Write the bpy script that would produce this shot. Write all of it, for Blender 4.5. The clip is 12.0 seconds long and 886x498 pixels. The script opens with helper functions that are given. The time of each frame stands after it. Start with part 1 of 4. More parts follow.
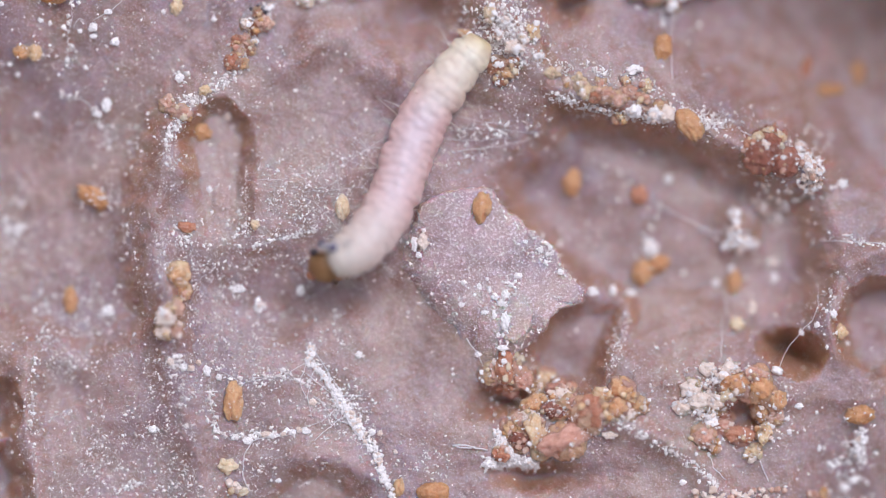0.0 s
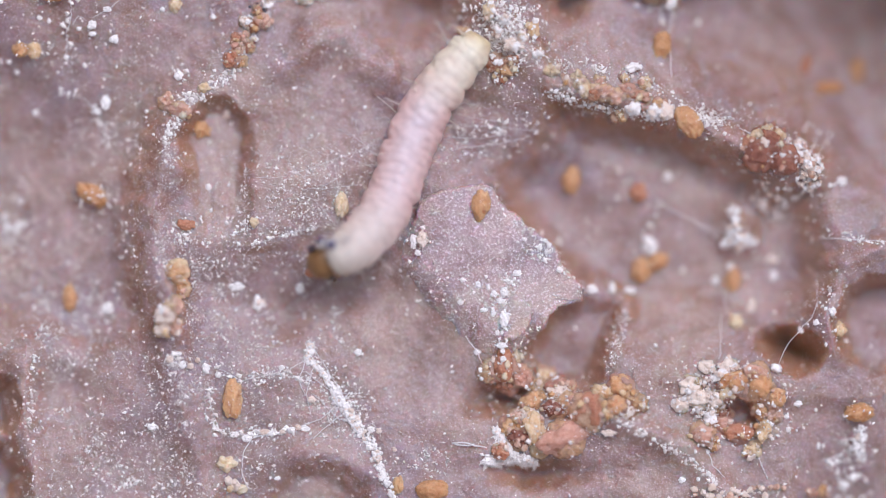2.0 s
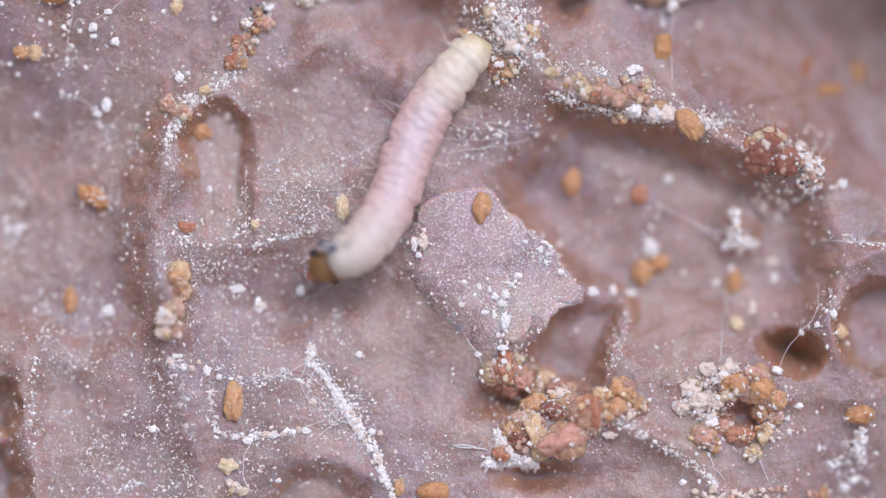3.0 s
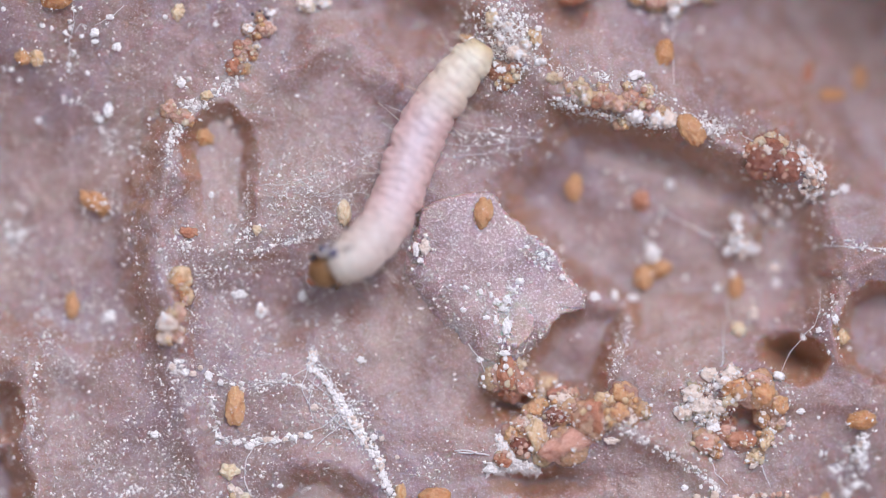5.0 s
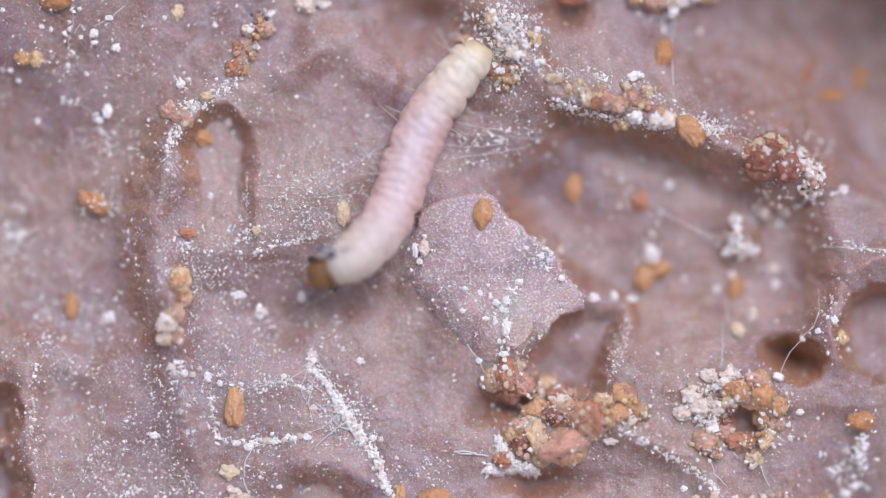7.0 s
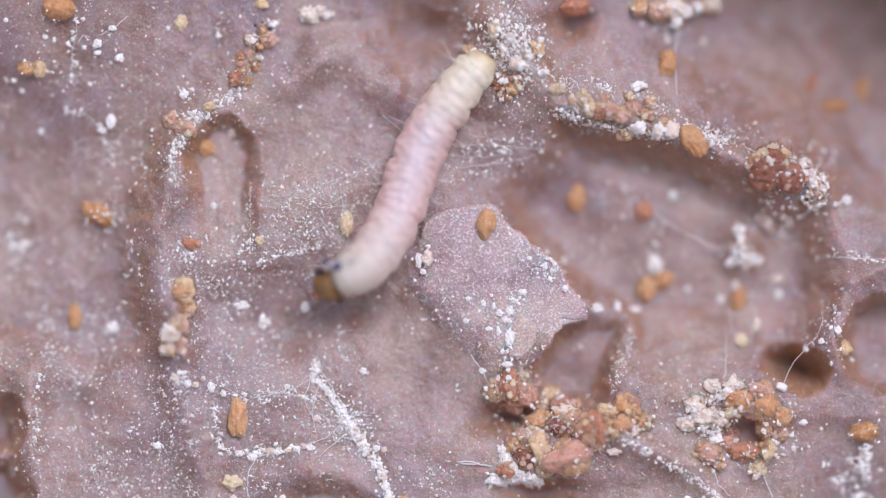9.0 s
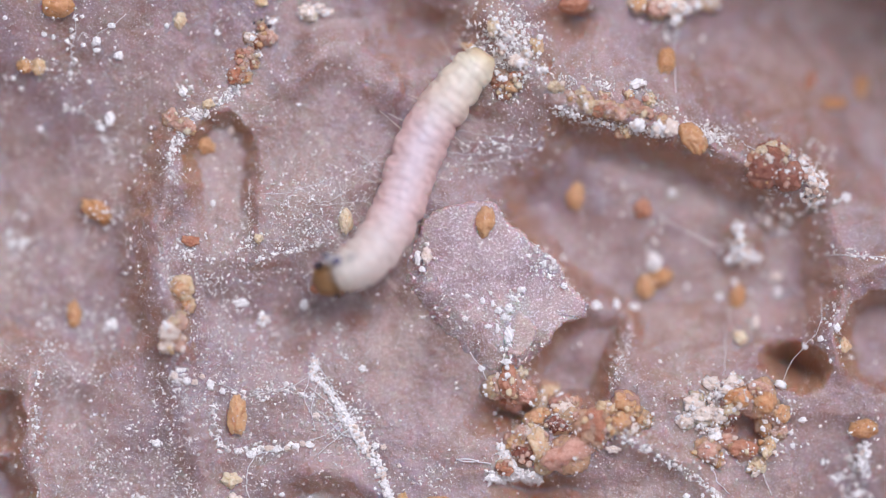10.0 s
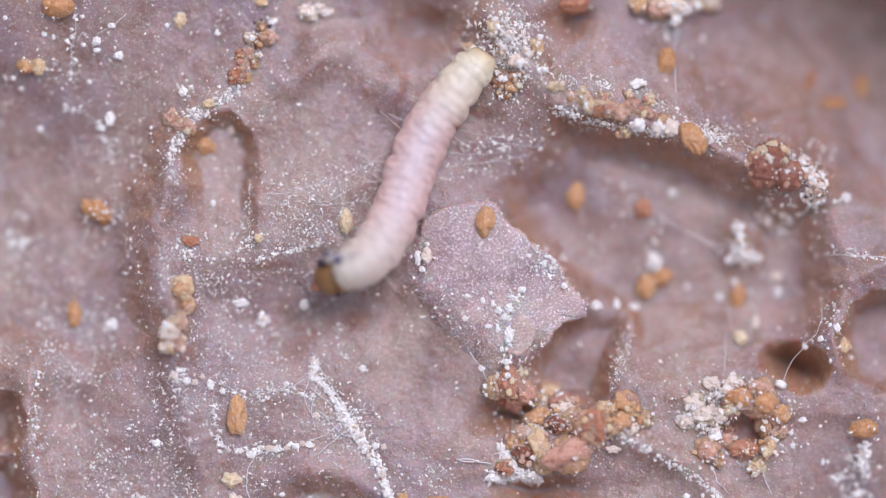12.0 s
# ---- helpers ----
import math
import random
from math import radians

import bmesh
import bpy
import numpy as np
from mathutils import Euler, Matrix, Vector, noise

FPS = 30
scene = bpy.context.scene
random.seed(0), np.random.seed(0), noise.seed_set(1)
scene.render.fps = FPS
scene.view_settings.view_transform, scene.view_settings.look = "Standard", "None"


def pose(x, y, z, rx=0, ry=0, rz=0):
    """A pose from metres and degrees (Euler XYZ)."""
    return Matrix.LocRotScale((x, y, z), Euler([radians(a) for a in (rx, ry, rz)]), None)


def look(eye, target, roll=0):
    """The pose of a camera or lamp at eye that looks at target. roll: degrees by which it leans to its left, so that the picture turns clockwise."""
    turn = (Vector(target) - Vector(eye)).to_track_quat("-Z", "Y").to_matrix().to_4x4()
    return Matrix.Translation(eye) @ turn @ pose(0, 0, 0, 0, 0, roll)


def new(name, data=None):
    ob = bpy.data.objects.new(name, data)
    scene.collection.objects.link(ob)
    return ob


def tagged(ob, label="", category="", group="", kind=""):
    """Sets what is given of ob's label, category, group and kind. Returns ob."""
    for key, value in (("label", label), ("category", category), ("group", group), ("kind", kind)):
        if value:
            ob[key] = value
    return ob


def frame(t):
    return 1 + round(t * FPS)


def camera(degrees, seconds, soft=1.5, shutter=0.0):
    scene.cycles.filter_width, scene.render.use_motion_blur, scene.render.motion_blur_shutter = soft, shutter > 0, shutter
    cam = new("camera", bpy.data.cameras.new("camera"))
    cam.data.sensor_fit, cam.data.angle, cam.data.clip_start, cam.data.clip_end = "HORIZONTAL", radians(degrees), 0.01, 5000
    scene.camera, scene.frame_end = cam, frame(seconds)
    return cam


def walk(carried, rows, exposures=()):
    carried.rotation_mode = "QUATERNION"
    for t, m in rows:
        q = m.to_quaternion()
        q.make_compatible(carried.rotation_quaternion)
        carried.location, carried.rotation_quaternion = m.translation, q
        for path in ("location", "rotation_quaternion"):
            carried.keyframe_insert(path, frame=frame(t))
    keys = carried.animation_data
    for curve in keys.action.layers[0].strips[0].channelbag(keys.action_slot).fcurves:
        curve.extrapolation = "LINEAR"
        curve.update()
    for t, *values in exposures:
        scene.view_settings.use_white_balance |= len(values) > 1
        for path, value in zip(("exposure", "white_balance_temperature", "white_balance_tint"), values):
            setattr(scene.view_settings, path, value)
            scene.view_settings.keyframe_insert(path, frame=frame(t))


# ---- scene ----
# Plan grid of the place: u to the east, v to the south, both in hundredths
# of a millimetre; the camera starts over u = 784, v = 441.
U = 1e-5


def at(u, v, h=0.0):
    return Vector(((u - 784) * U, (441 - v) * U, h * U))


# ---- camera ----
DISTANCE = 0.150
cam = camera(math.degrees(2 * math.atan(784 * U / DISTANCE)), 12.0, soft=1.2)
cam.data.dof.use_dof = True
cam.data.dof.focus_distance = DISTANCE - 0.00009
cam.data.dof.aperture_fstop = 13.5

# seconds, drift of the camera to the west and to the north
DRIFT = [
    (0.0, 0.0, 0.0), (0.5, 0.0, -1.4), (1.0, -1.5, -3.1), (1.5, -3.1, -6.0),
    (2.0, -1.6, -4.2), (2.5, -1.5, -2.6), (3.0, 0.0, -0.2), (3.2, 0.0, 0.0),
    (4.8, 3.0, 9.0), (5.0, 3.1, 9.3), (5.5, 1.6, 7.7), (6.0, 1.6, 7.3),
    (6.5, 3.1, 10.9), (7.0, 1.7, 10.9), (7.2, 1.7, 10.0), (8.8, 9.0, 32.0),
    (9.0, 7.7, 29.0), (9.5, 6.2, 24.6), (10.0, 6.2, 24.6), (10.5, 6.3, 25.4),
    (11.0, 7.2, 27.6), (11.5, 6.8, 26.4), (12.0, 6.3, 24.6)]
walk(cam, [(t, pose(-w * U, n * U, DISTANCE)) for t, w, n in DRIFT], exposures=[(0.0, -0.41, 5990, 21), (12.0, -0.41, 5990, 21)])

# ---- light: a bright hazy sky, broad soft sun from the north ----
SUN_UP, SUN_TURN = 60, 28
world = bpy.data.worlds.new("world")
world.use_nodes = True
scene.world = world
wn = world.node_tree
sky = wn.nodes.new("ShaderNodeTexSky")
sky.sky_type, sky.sun_disc = "NISHITA", False
sky.sun_elevation, sky.sun_rotation = radians(SUN_UP), radians(SUN_TURN)
sky.dust_density, sky.air_density = 3.0, 1.0
haze = wn.nodes.new("ShaderNodeHueSaturation")
haze.inputs["Saturation"].default_value = 0.06
wn.links.new(sky.outputs[0], haze.inputs["Color"])
wn.links.new(haze.outputs[0], wn.nodes["Background"].inputs[0])
wn.nodes["Background"].inputs[1].default_value = 0.148
sun = new("sun", bpy.data.lights.new("sun", "SUN"))
sun.data.energy, sun.data.angle, sun.data.color = 2.15, radians(24), (1.0, 0.985, 0.98)
su, st = radians(SUN_UP), radians(SUN_TURN)
sun.matrix_world = look((math.sin(st) * math.cos(su), math.cos(st) * math.cos(su), math.sin(su)), (0, 0, 0))


# ---- materials ----
def nodes_of(name):
    m = bpy.data.materials.new(name)
    m.use_nodes = True
    return m, m.node_tree, m.node_tree.nodes["Principled BSDF"]


def noise_node(nt, scale, detail=3.0, rough=0.55):
    co = nt.nodes.new("ShaderNodeTexCoord")
    n = nt.nodes.new("ShaderNodeTexNoise")
    n.inputs["Scale"].default_value, n.inputs["Detail"].default_value = scale, detail
    n.inputs["Roughness"].default_value = rough
    nt.links.new(co.outputs["Object"], n.inputs["Vector"])
    return n


def ramp_node(nt, fac, stops):
    r = nt.nodes.new("ShaderNodeValToRGB")
    while len(r.color_ramp.elements) < len(stops):
        r.color_ramp.elements.new(0.5)
    for e, (p, c) in zip(r.color_ramp.elements, stops):
        e.position, e.color = p, (*c, 1)
    nt.links.new(fac, r.inputs[0])
    return r


def mix_node(nt, fac, a, b, mode="MIX"):
    m = nt.nodes.new("ShaderNodeMix")
    m.data_type, m.blend_type = "RGBA", mode
    for value, socket in ((fac, m.inputs["Factor"]), (a, m.inputs["A"]), (b, m.inputs["B"])):
        if isinstance(value, bpy.types.NodeSocket):
            nt.links.new(value, socket)
        elif isinstance(value, tuple):
            socket.default_value = (*value, 1)
        else:
            socket.default_value = value
    return m.outputs["Result"]


def bump_node(nt, bsdf, heights, distance, strength):
    b = nt.nodes.new("ShaderNodeBump")
    b.inputs["Distance"].default_value, b.inputs["Strength"].default_value = distance, strength
    nt.links.new(heights, b.inputs["Height"])
    nt.links.new(b.outputs[0], bsdf.inputs["Normal"])


def scatter(bsdf, weight, radius, scale):
    bsdf.inputs["Subsurface Weight"].default_value = weight
    bsdf.inputs["Subsurface Radius"].default_value = radius
    bsdf.inputs["Subsurface Scale"].default_value = scale


def crust_material(name, tones, level_sheen, grain, depth=0.0002, gloss=(0.36, 0.54), sugar=(0.72, 0.64, 0.66), crisp=1.0):
    """Waxy brown crust: broad stains, mottling, fine sugar-like grain; lilac sheen painted on level ground, warm shade
    on slopes.
    """
    m, nt, p = nodes_of(name)
    broad = noise_node(nt, 520, 5, 0.65)
    mid = noise_node(nt, 2300, 5, 0.65)
    fine = noise_node(nt, 24000, 2, 0.7)
    base = ramp_node(nt, broad.outputs["Fac"], [(0.38, tones[0]), (0.50, tones[1]), (0.62, tones[2])])
    # sky sheen on level ground and brown shade on steep walls, painted by slope
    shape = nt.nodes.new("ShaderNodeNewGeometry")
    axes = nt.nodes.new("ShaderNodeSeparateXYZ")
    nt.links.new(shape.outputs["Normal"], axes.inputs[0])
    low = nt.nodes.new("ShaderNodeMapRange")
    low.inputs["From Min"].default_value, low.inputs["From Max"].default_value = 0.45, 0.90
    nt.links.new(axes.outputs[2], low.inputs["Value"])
    sheen_mask = nt.nodes.new("ShaderNodeMath")
    sheen_mask.operation = "MULTIPLY"
    nt.links.new(low.outputs[0], sheen_mask.inputs[0])
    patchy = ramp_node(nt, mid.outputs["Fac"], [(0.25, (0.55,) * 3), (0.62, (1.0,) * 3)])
    nt.links.new(patchy.outputs[0], sheen_mask.inputs[1])
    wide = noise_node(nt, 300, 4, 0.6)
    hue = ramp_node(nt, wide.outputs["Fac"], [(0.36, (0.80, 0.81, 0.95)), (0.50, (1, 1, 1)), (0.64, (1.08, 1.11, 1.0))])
    c = mix_node(nt, sheen_mask.outputs[0], base.outputs[0], mix_node(nt, 1.0, hue.outputs[0], level_sheen, "MULTIPLY"))
    mott = ramp_node(nt, mid.outputs["Fac"], [(0.30, (0.85, 0.80, 0.78)), (0.50, (1, 1, 1)), (0.72, (1.12, 1.12, 1.13))])
    c = mix_node(nt, 1.0, c, mott.outputs[0], "MULTIPLY")
    blot = noise_node(nt, 1150, 7, 0.72)
    stain = ramp_node(nt, blot.outputs["Fac"], [(0.36, (0.86, 0.82, 0.82)), (0.50, (1, 1, 1)), (0.64, (1.09, 1.09, 1.10))])
    c = mix_node(nt, 1.0, c, stain.outputs[0], "MULTIPLY")
    dots = ramp_node(nt, fine.outputs["Fac"], [(0.30, (0.72, 0.68, 0.68)), (0.45, (1, 1, 1))])
    c = mix_node(nt, 0.7, c, mix_node(nt, 1.0, c, dots.outputs[0], "MULTIPLY"))
    pale = ramp_node(nt, fine.outputs["Fac"], [(0.57 - 0.03 * crisp, (0, 0, 0)), (0.70 - 0.03 * crisp, (1, 1, 1))])
    f = nt.nodes.new("ShaderNodeMath")
    f.operation, f.inputs[1].default_value = "MULTIPLY", grain
    nt.links.new(pale.outputs[0], f.inputs[0])
    c = mix_node(nt, f.outputs[0], c, sugar)
    nt.links.new(c, p.inputs["Base Color"])
    rough = ramp_node(nt, mid.outputs["Fac"], [(0.3, (gloss[0],) * 3), (0.7, (gloss[1],) * 3)])
    nt.links.new(rough.outputs[0], p.inputs["Roughness"])
    p.inputs["Specular IOR Level"].default_value = 0.7
    scatter(p, 1.0, (1.0, 0.28, 0.14), depth)
    bump_node(nt, p, fine.outputs["Fac"], 0.000016 * crisp, 0.75)
    return m


def grain_material(name, dark, light, rough, weight, scale=22000, spread=0.16, clear=0.0):
    """Crumbly matter; each piece takes a slightly different tone."""
    m, nt, p = nodes_of(name)
    n = noise_node(nt, scale, 3, 0.6)
    info = nt.nodes.new("ShaderNodeObjectInfo")
    add = nt.nodes.new("ShaderNodeMath")
    add.operation = "MULTIPLY_ADD"
    add.inputs[1].default_value, add.inputs[2].default_value = spread * 2, -spread
    nt.links.new(info.outputs["Random"], add.inputs[0])
    tot = nt.nodes.new("ShaderNodeMath")
    nt.links.new(n.outputs["Fac"], tot.inputs[0])
    nt.links.new(add.outputs[0], tot.inputs[1])
    r = ramp_node(nt, tot.outputs[0], [(0.22, dark), (0.78, light)])
    nt.links.new(r.outputs[0], p.inputs["Base Color"])
    p.inputs["Roughness"].default_value = rough
    if weight:
        scatter(p, weight, (1.0, 0.9, 0.78), 0.0002)
    p.inputs["Transmission Weight"].default_value = clear
    p.inputs["IOR"].default_value = 1.45
    bump_node(nt, p, n.outputs["Fac"], 0.00003, 0.8)
    return m


def powder_material(name, a, b):
    """White powder: every crumb of the joined mesh has its own brightness."""
    m, nt, p = nodes_of(name)
    g = nt.nodes.new("ShaderNodeNewGeometry")
    r = ramp_node(nt, g.outputs["Random Per Island"], [(0.0, a), (0.75, b)])
    nt.links.new(r.outputs[0], p.inputs["Base Color"])
    p.inputs["Roughness"].default_value = 0.45
    return m


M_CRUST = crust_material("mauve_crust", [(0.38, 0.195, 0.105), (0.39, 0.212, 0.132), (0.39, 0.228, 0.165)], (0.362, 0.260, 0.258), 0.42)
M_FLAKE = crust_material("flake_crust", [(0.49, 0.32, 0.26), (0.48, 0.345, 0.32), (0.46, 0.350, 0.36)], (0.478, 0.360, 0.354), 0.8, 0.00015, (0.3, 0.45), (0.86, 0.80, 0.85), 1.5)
M_ORANGE = grain_material("orange_frass", (0.66, 0.315, 0.14), (0.88, 0.555, 0.335), 0.2, 1.0, clear=0.15)
M_AMBER = grain_material("amber_frass", (0.82, 0.50, 0.28), (0.97, 0.77, 0.56), 0.2, 1.0, clear=0.12)
M_RUSSET = grain_material("russet_frass", (0.44, 0.18, 0.105), (0.68, 0.36, 0.24), 0.18, 1.0, clear=0.12)
M_PELLET = grain_material("pellet_frass", (0.58, 0.29, 0.13), (0.82, 0.51, 0.29), 0.22, 1.0, clear=0.15)
M_UMBER = grain_material("umber_frass", (0.27, 0.105, 0.075), (0.46, 0.21, 0.15), 0.16, 1.0, clear=0.15)
M_ROSE = grain_material("rose_frass", (0.60, 0.31, 0.235), (0.85, 0.55, 0.435), 0.18, 1.0, clear=0.12)
M_PALE = grain_material("pale_crumb", (0.78, 0.60, 0.49), (0.93, 0.80, 0.71), 0.35, 0.5)
M_WHITE = grain_material("white_crumb", (0.82, 0.79, 0.78), (0.95, 0.93, 0.92), 0.4, 0.0)
M_DARK = grain_material("dark_crumb", (0.03, 0.025, 0.04), (0.10, 0.07, 0.07), 0.4, 0.0)
M_POWDER = powder_material("white_powder", (0.62, 0.55, 0.53), (0.95, 0.93, 0.91))
M_DUST = powder_material("pale_dust", (0.44, 0.34, 0.31), (0.95, 0.91, 0.90))
M_SILK = powder_material("silk", (0.60, 0.57, 0.58), (0.82, 0.80, 0.82))


# ---- relief of the crust ----
TABLE = np.random.RandomState(7).rand(8, 128, 128)


def field(u, v, size, seed):
    """Smooth noise from -1 to 1 with features of about that size."""
    a, b = np.asarray(u) / size + 17.3 * seed, np.asarray(v) / size + 9.1 * seed
    i, j = np.floor(a).astype(int), np.floor(b).astype(int)
    x, y = a - i, b - j
    x, y = x * x * x * (x * (6 * x - 15) + 10), y * y * y * (y * (6 * y - 15) + 10)
    t = TABLE[seed % 8]
    p00, p10 = t[i % 128, j % 128], t[(i + 1) % 128, j % 128]
    p01, p11 = t[i % 128, (j + 1) % 128], t[(i + 1) % 128, (j + 1) % 128]
    return 2 * ((p00 * (1 - x) + p10 * x) * (1 - y) + (p01 * (1 - x) + p11 * x) * y) - 1


def line_distance(u, v, points, closed=False):
    best = np.full(np.shape(u), 1e9)
    pairs = list(zip(points, points[1:] + points[:1])) if closed else list(zip(points, points[1:]))
    for (a, b), (c, d) in pairs:
        du, dv = c - a, d - b
        k = np.clip(((u - a) * du + (v - b) * dv) / (du * du + dv * dv), 0, 1)
        best = np.minimum(best, np.hypot(u - a - k * du, v - b - k * dv))
    return best


def inside(u, v, points, edge):
    """1 inside an outline, 0 outside, with a ramp of that width."""
    odd = np.zeros(np.shape(u), bool)
    for (a, b), (c, d) in zip(points, points[1:] + points[:1]):
        odd ^= ((b > v) != (d > v)) & (u < (c - a) * (v - b) / ((d - b) or 1e-9) + a)
    s = np.where(odd, 1, -1) * line_distance(u, v, points, True)
    k = np.clip(s / edge * 0.5 + 0.5, 0, 1)
    return k * k * (3 - 2 * k)


def hump(u, v, cu, cv, ru, rv):
    return np.exp(-(((u - cu) / ru) ** 2 + ((v - cv) / rv) ** 2))


def ridge(u, v, points, width):
    return np.exp(-(line_distance(u, v, points) / width) ** 2)


def relief(u, v):
    """Height of the crust, in hundredths of a millimetre."""
    u, v = np.asarray(u, float), np.asarray(v, float)
    h = 13 * field(u, v, 230, 1) + 5 * field(u, v, 85, 2) + 1.8 * field(u, v, 34, 3)
    h = h + 0.6 * field(u, v, 14, 4) + 0.6 * field(u, v, 6, 5)
    near = (np.abs(u - 784) < 1400) & (np.abs(v - 441) < 1000)
    if not near.any():
        return h
    a, b = u[near], v[near]
    x = a + 6 * field(a, b, 55, 6) + 3.5 * field(a, b, 20, 7) + 1.5 * field(a, b, 8, 1)
    y = b + 6 * field(a, b, 55, 3) + 3.5 * field(a, b, 20, 2) + 1.5 * field(a, b, 8, 4)
    g = np.zeros(x.shape)
    # lowland in the north-west, basin in the east, lowland in the north-east
    g -= 44 * inside(x, y, [(-900, -900), (420, -900), (400, 60), (330, 130), (280, 190), (255, 280), (228, 360), (238, 470),
                            (250, 560), (150, 620), (60, 570), (-900, 560)], 45)
    g -= 84 * inside(x, y, [(1000, 203), (1110, 230), (1200, 258), (1320, 315), (1360, 350), (1430, 360), (1450, 480), (1410, 590),
                            (1345, 690), (1180, 700), (1120, 640), (1080, 530), (1000, 470), (900, 370), (905, 330), (955, 280),
                            (985, 236)], 50) * np.clip((675 - y) / 170, 0, 1)
    g -= 36 * inside(x, y, [(800, 240), (960, 215), (975, 340), (890, 345), (820, 310)], 80)
    g -= 40 * np.clip((230 - x) / 240, 0, 1) * np.exp(-((y - 330) / 230) ** 2)
    g -= 60 * inside(x, y, [(960, -900), (2400, -900), (2400, 450), (1490, 320), (1410, 190), (1300, 165), (1150, 95), (990, 40)], 90)
    g -= 85 * inside(x, y, [(1180, -900), (2400, -900), (2400, 500), (1560, 260), (1420, 90), (1300, 20)], 200)
    g -= 25 * hump(x, y, 1545, 0, 160, 110)
    # the lowland climbs northwards
    g += 55 * np.clip((230 - y) / 300, 0, 1.5) * np.clip((430 - x) / 160, 0, 1)
    # falling ground in the south-east, trough under the ledge
    g -= 62 * np.clip((y - 705) / 180, 0, 2) * np.clip((x - 1390) / 110, 0, 1)
    g -= 14 * ridge(x, y, [(1040, 222), (1110, 242), (1200, 270), (1320, 322)], 34)
    # unseen rise added past the deep north-east corner, to shade it
    g += 560 * ridge(x, y, [(1480, -310), (1700, -220), (1850, -90), (1950, 60)], 130)
    g -= 80 * inside(x, y, [(1380, -250), (1400, -60), (1450, 0), (1500, 30), (1620, 50), (1800, -250)], 300)
    # debris-covered ledge, west ridge, diagonal ridge, small swells
    g += 25 * ridge(x, y, [(850, 10), (920, 85), (985, 165), (1100, 192), (1200, 218), (1300, 255), (1370, 275), (1450, 305)], 30)
    g += 26 * ridge(x, y, [(300, 230), (290, 300), (265, 360), (270, 450), (290, 560), (305, 640), (330, 720), (350, 800), (370, 900)], 38)
    g += 22 * ridge(x, y, [(45, 640), (45, 720), (55, 800), (60, 900)], 26)
    g += 24 * ridge(x, y, [(1085, 740), (1150, 770), (1210, 805), (1290, 880)], 30)
    g += 20 * ridge(x, y, [(500, 120), (560, 70), (620, 60), (650, 110), (690, 130)], 30)
    g += 24 * ridge(x, y, [(1110, 545), (1090, 600), (1070, 660)], 16)
    g += 22 * ridge(x, y, [(1480, 620), (1460, 560), (1480, 480), (1560, 440)], 26)
    g += 10 * ridge(x, y, [(450, 830), (520, 800), (600, 795), (660, 850)], 22)
    # hollows with their rims
    g -= 58 * inside(x, y, [(338, 215), (360, 193), (400, 188), (432, 220), (440, 290), (434, 380), (405, 420), (352, 400),
                            (335, 330), (328, 260)], 20) * np.clip((440 - y) / 250, 0, 1)
    g += 8 * inside(x, y, [(437, 300), (480, 300), (560, 283), (640, 270), (665, 330), (600, 400), (540, 420), (470, 442), (445, 444)], 16) * np.clip((640 - x) / 160, 0, 1) * np.clip((y - 285) / 70, 0, 1)
    g -= 34 * inside(x, y, [(350, 485), (440, 475), (560, 460), (620, 500), (570, 590), (480, 610), (380, 600), (345, 560)], 70)
    g -= 24 * inside(x, y, [(440, -200), (900, -200), (830, 60), (800, 230), (690, 260), (620, 262), (540, 275), (470, 285), (450, 180)], 60)
    g -= 14 * inside(x, y, [(600, 500), (700, 470), (760, 530), (850, 640), (870, 700), (780, 720), (680, 660), (610, 580)], 60)
    g -= 22 * hump(x, y, 508, 560, 34, 38)
    g -= 58 * inside(x, y, [(985, 560), (1040, 530), (1095, 545), (1095, 590), (1070, 640), (1050, 690), (960, 685), (925, 645), (950, 600)], 30)
    g -= 165 * inside(x, y, [(1364, 611), (1392, 604), (1426, 616), (1434, 636), (1412, 645), (1384, 632)], 34)
    g -= 85 * inside(x, y, [(1480, 575), (1500, 525), (1540, 505), (1700, 490), (1700, 660), (1530, 660), (1490, 625)], 18) * np.clip((700 - y) / 160, 0, 1)
    g -= 36 * inside(x, y, [(485, 875), (520, 838), (565, 826), (610, 840), (645, 885), (645, 1000), (480, 1000)], 24)
    g -= 70 * inside(x, y, [(-80, 680), (8, 682), (22, 720), (14, 762), (-80, 770)], 24)
    g -= 70 * inside(x, y, [(-80, 790), (14, 790), (36, 840), (30, 970), (-80, 970)], 24)
    g -= 70 * hump(x, y, 745, 25, 75, 50)
    g -= 45 * hump(x, y, 1005, 8, 34, 22)
    g -= 55 * hump(x, y, 895, 712, 48, 24)
    g -= 55 * hump(x, y, 950, 840, 85, 20)
    g += 30 * hump(x, y, 304, 540, 20, 60)
    g -= 45 * hump(x, y, 1310, 738, 42, 24)
    g -= 12 * hump(x, y, 640, 530, 90, 34)
    g -= 24 * hump(x, y, 850, 188, 44, 24)
    g += 40 * hump(x, y, 1306, 408, 28, 42)
    g -= 25 * hump(x, y, 120, 690, 45, 40)
    h[near] += g
    return h


GRID_STEP, GRID_U, GRID_V = 2.2, -90, -100
HEIGHTS = None


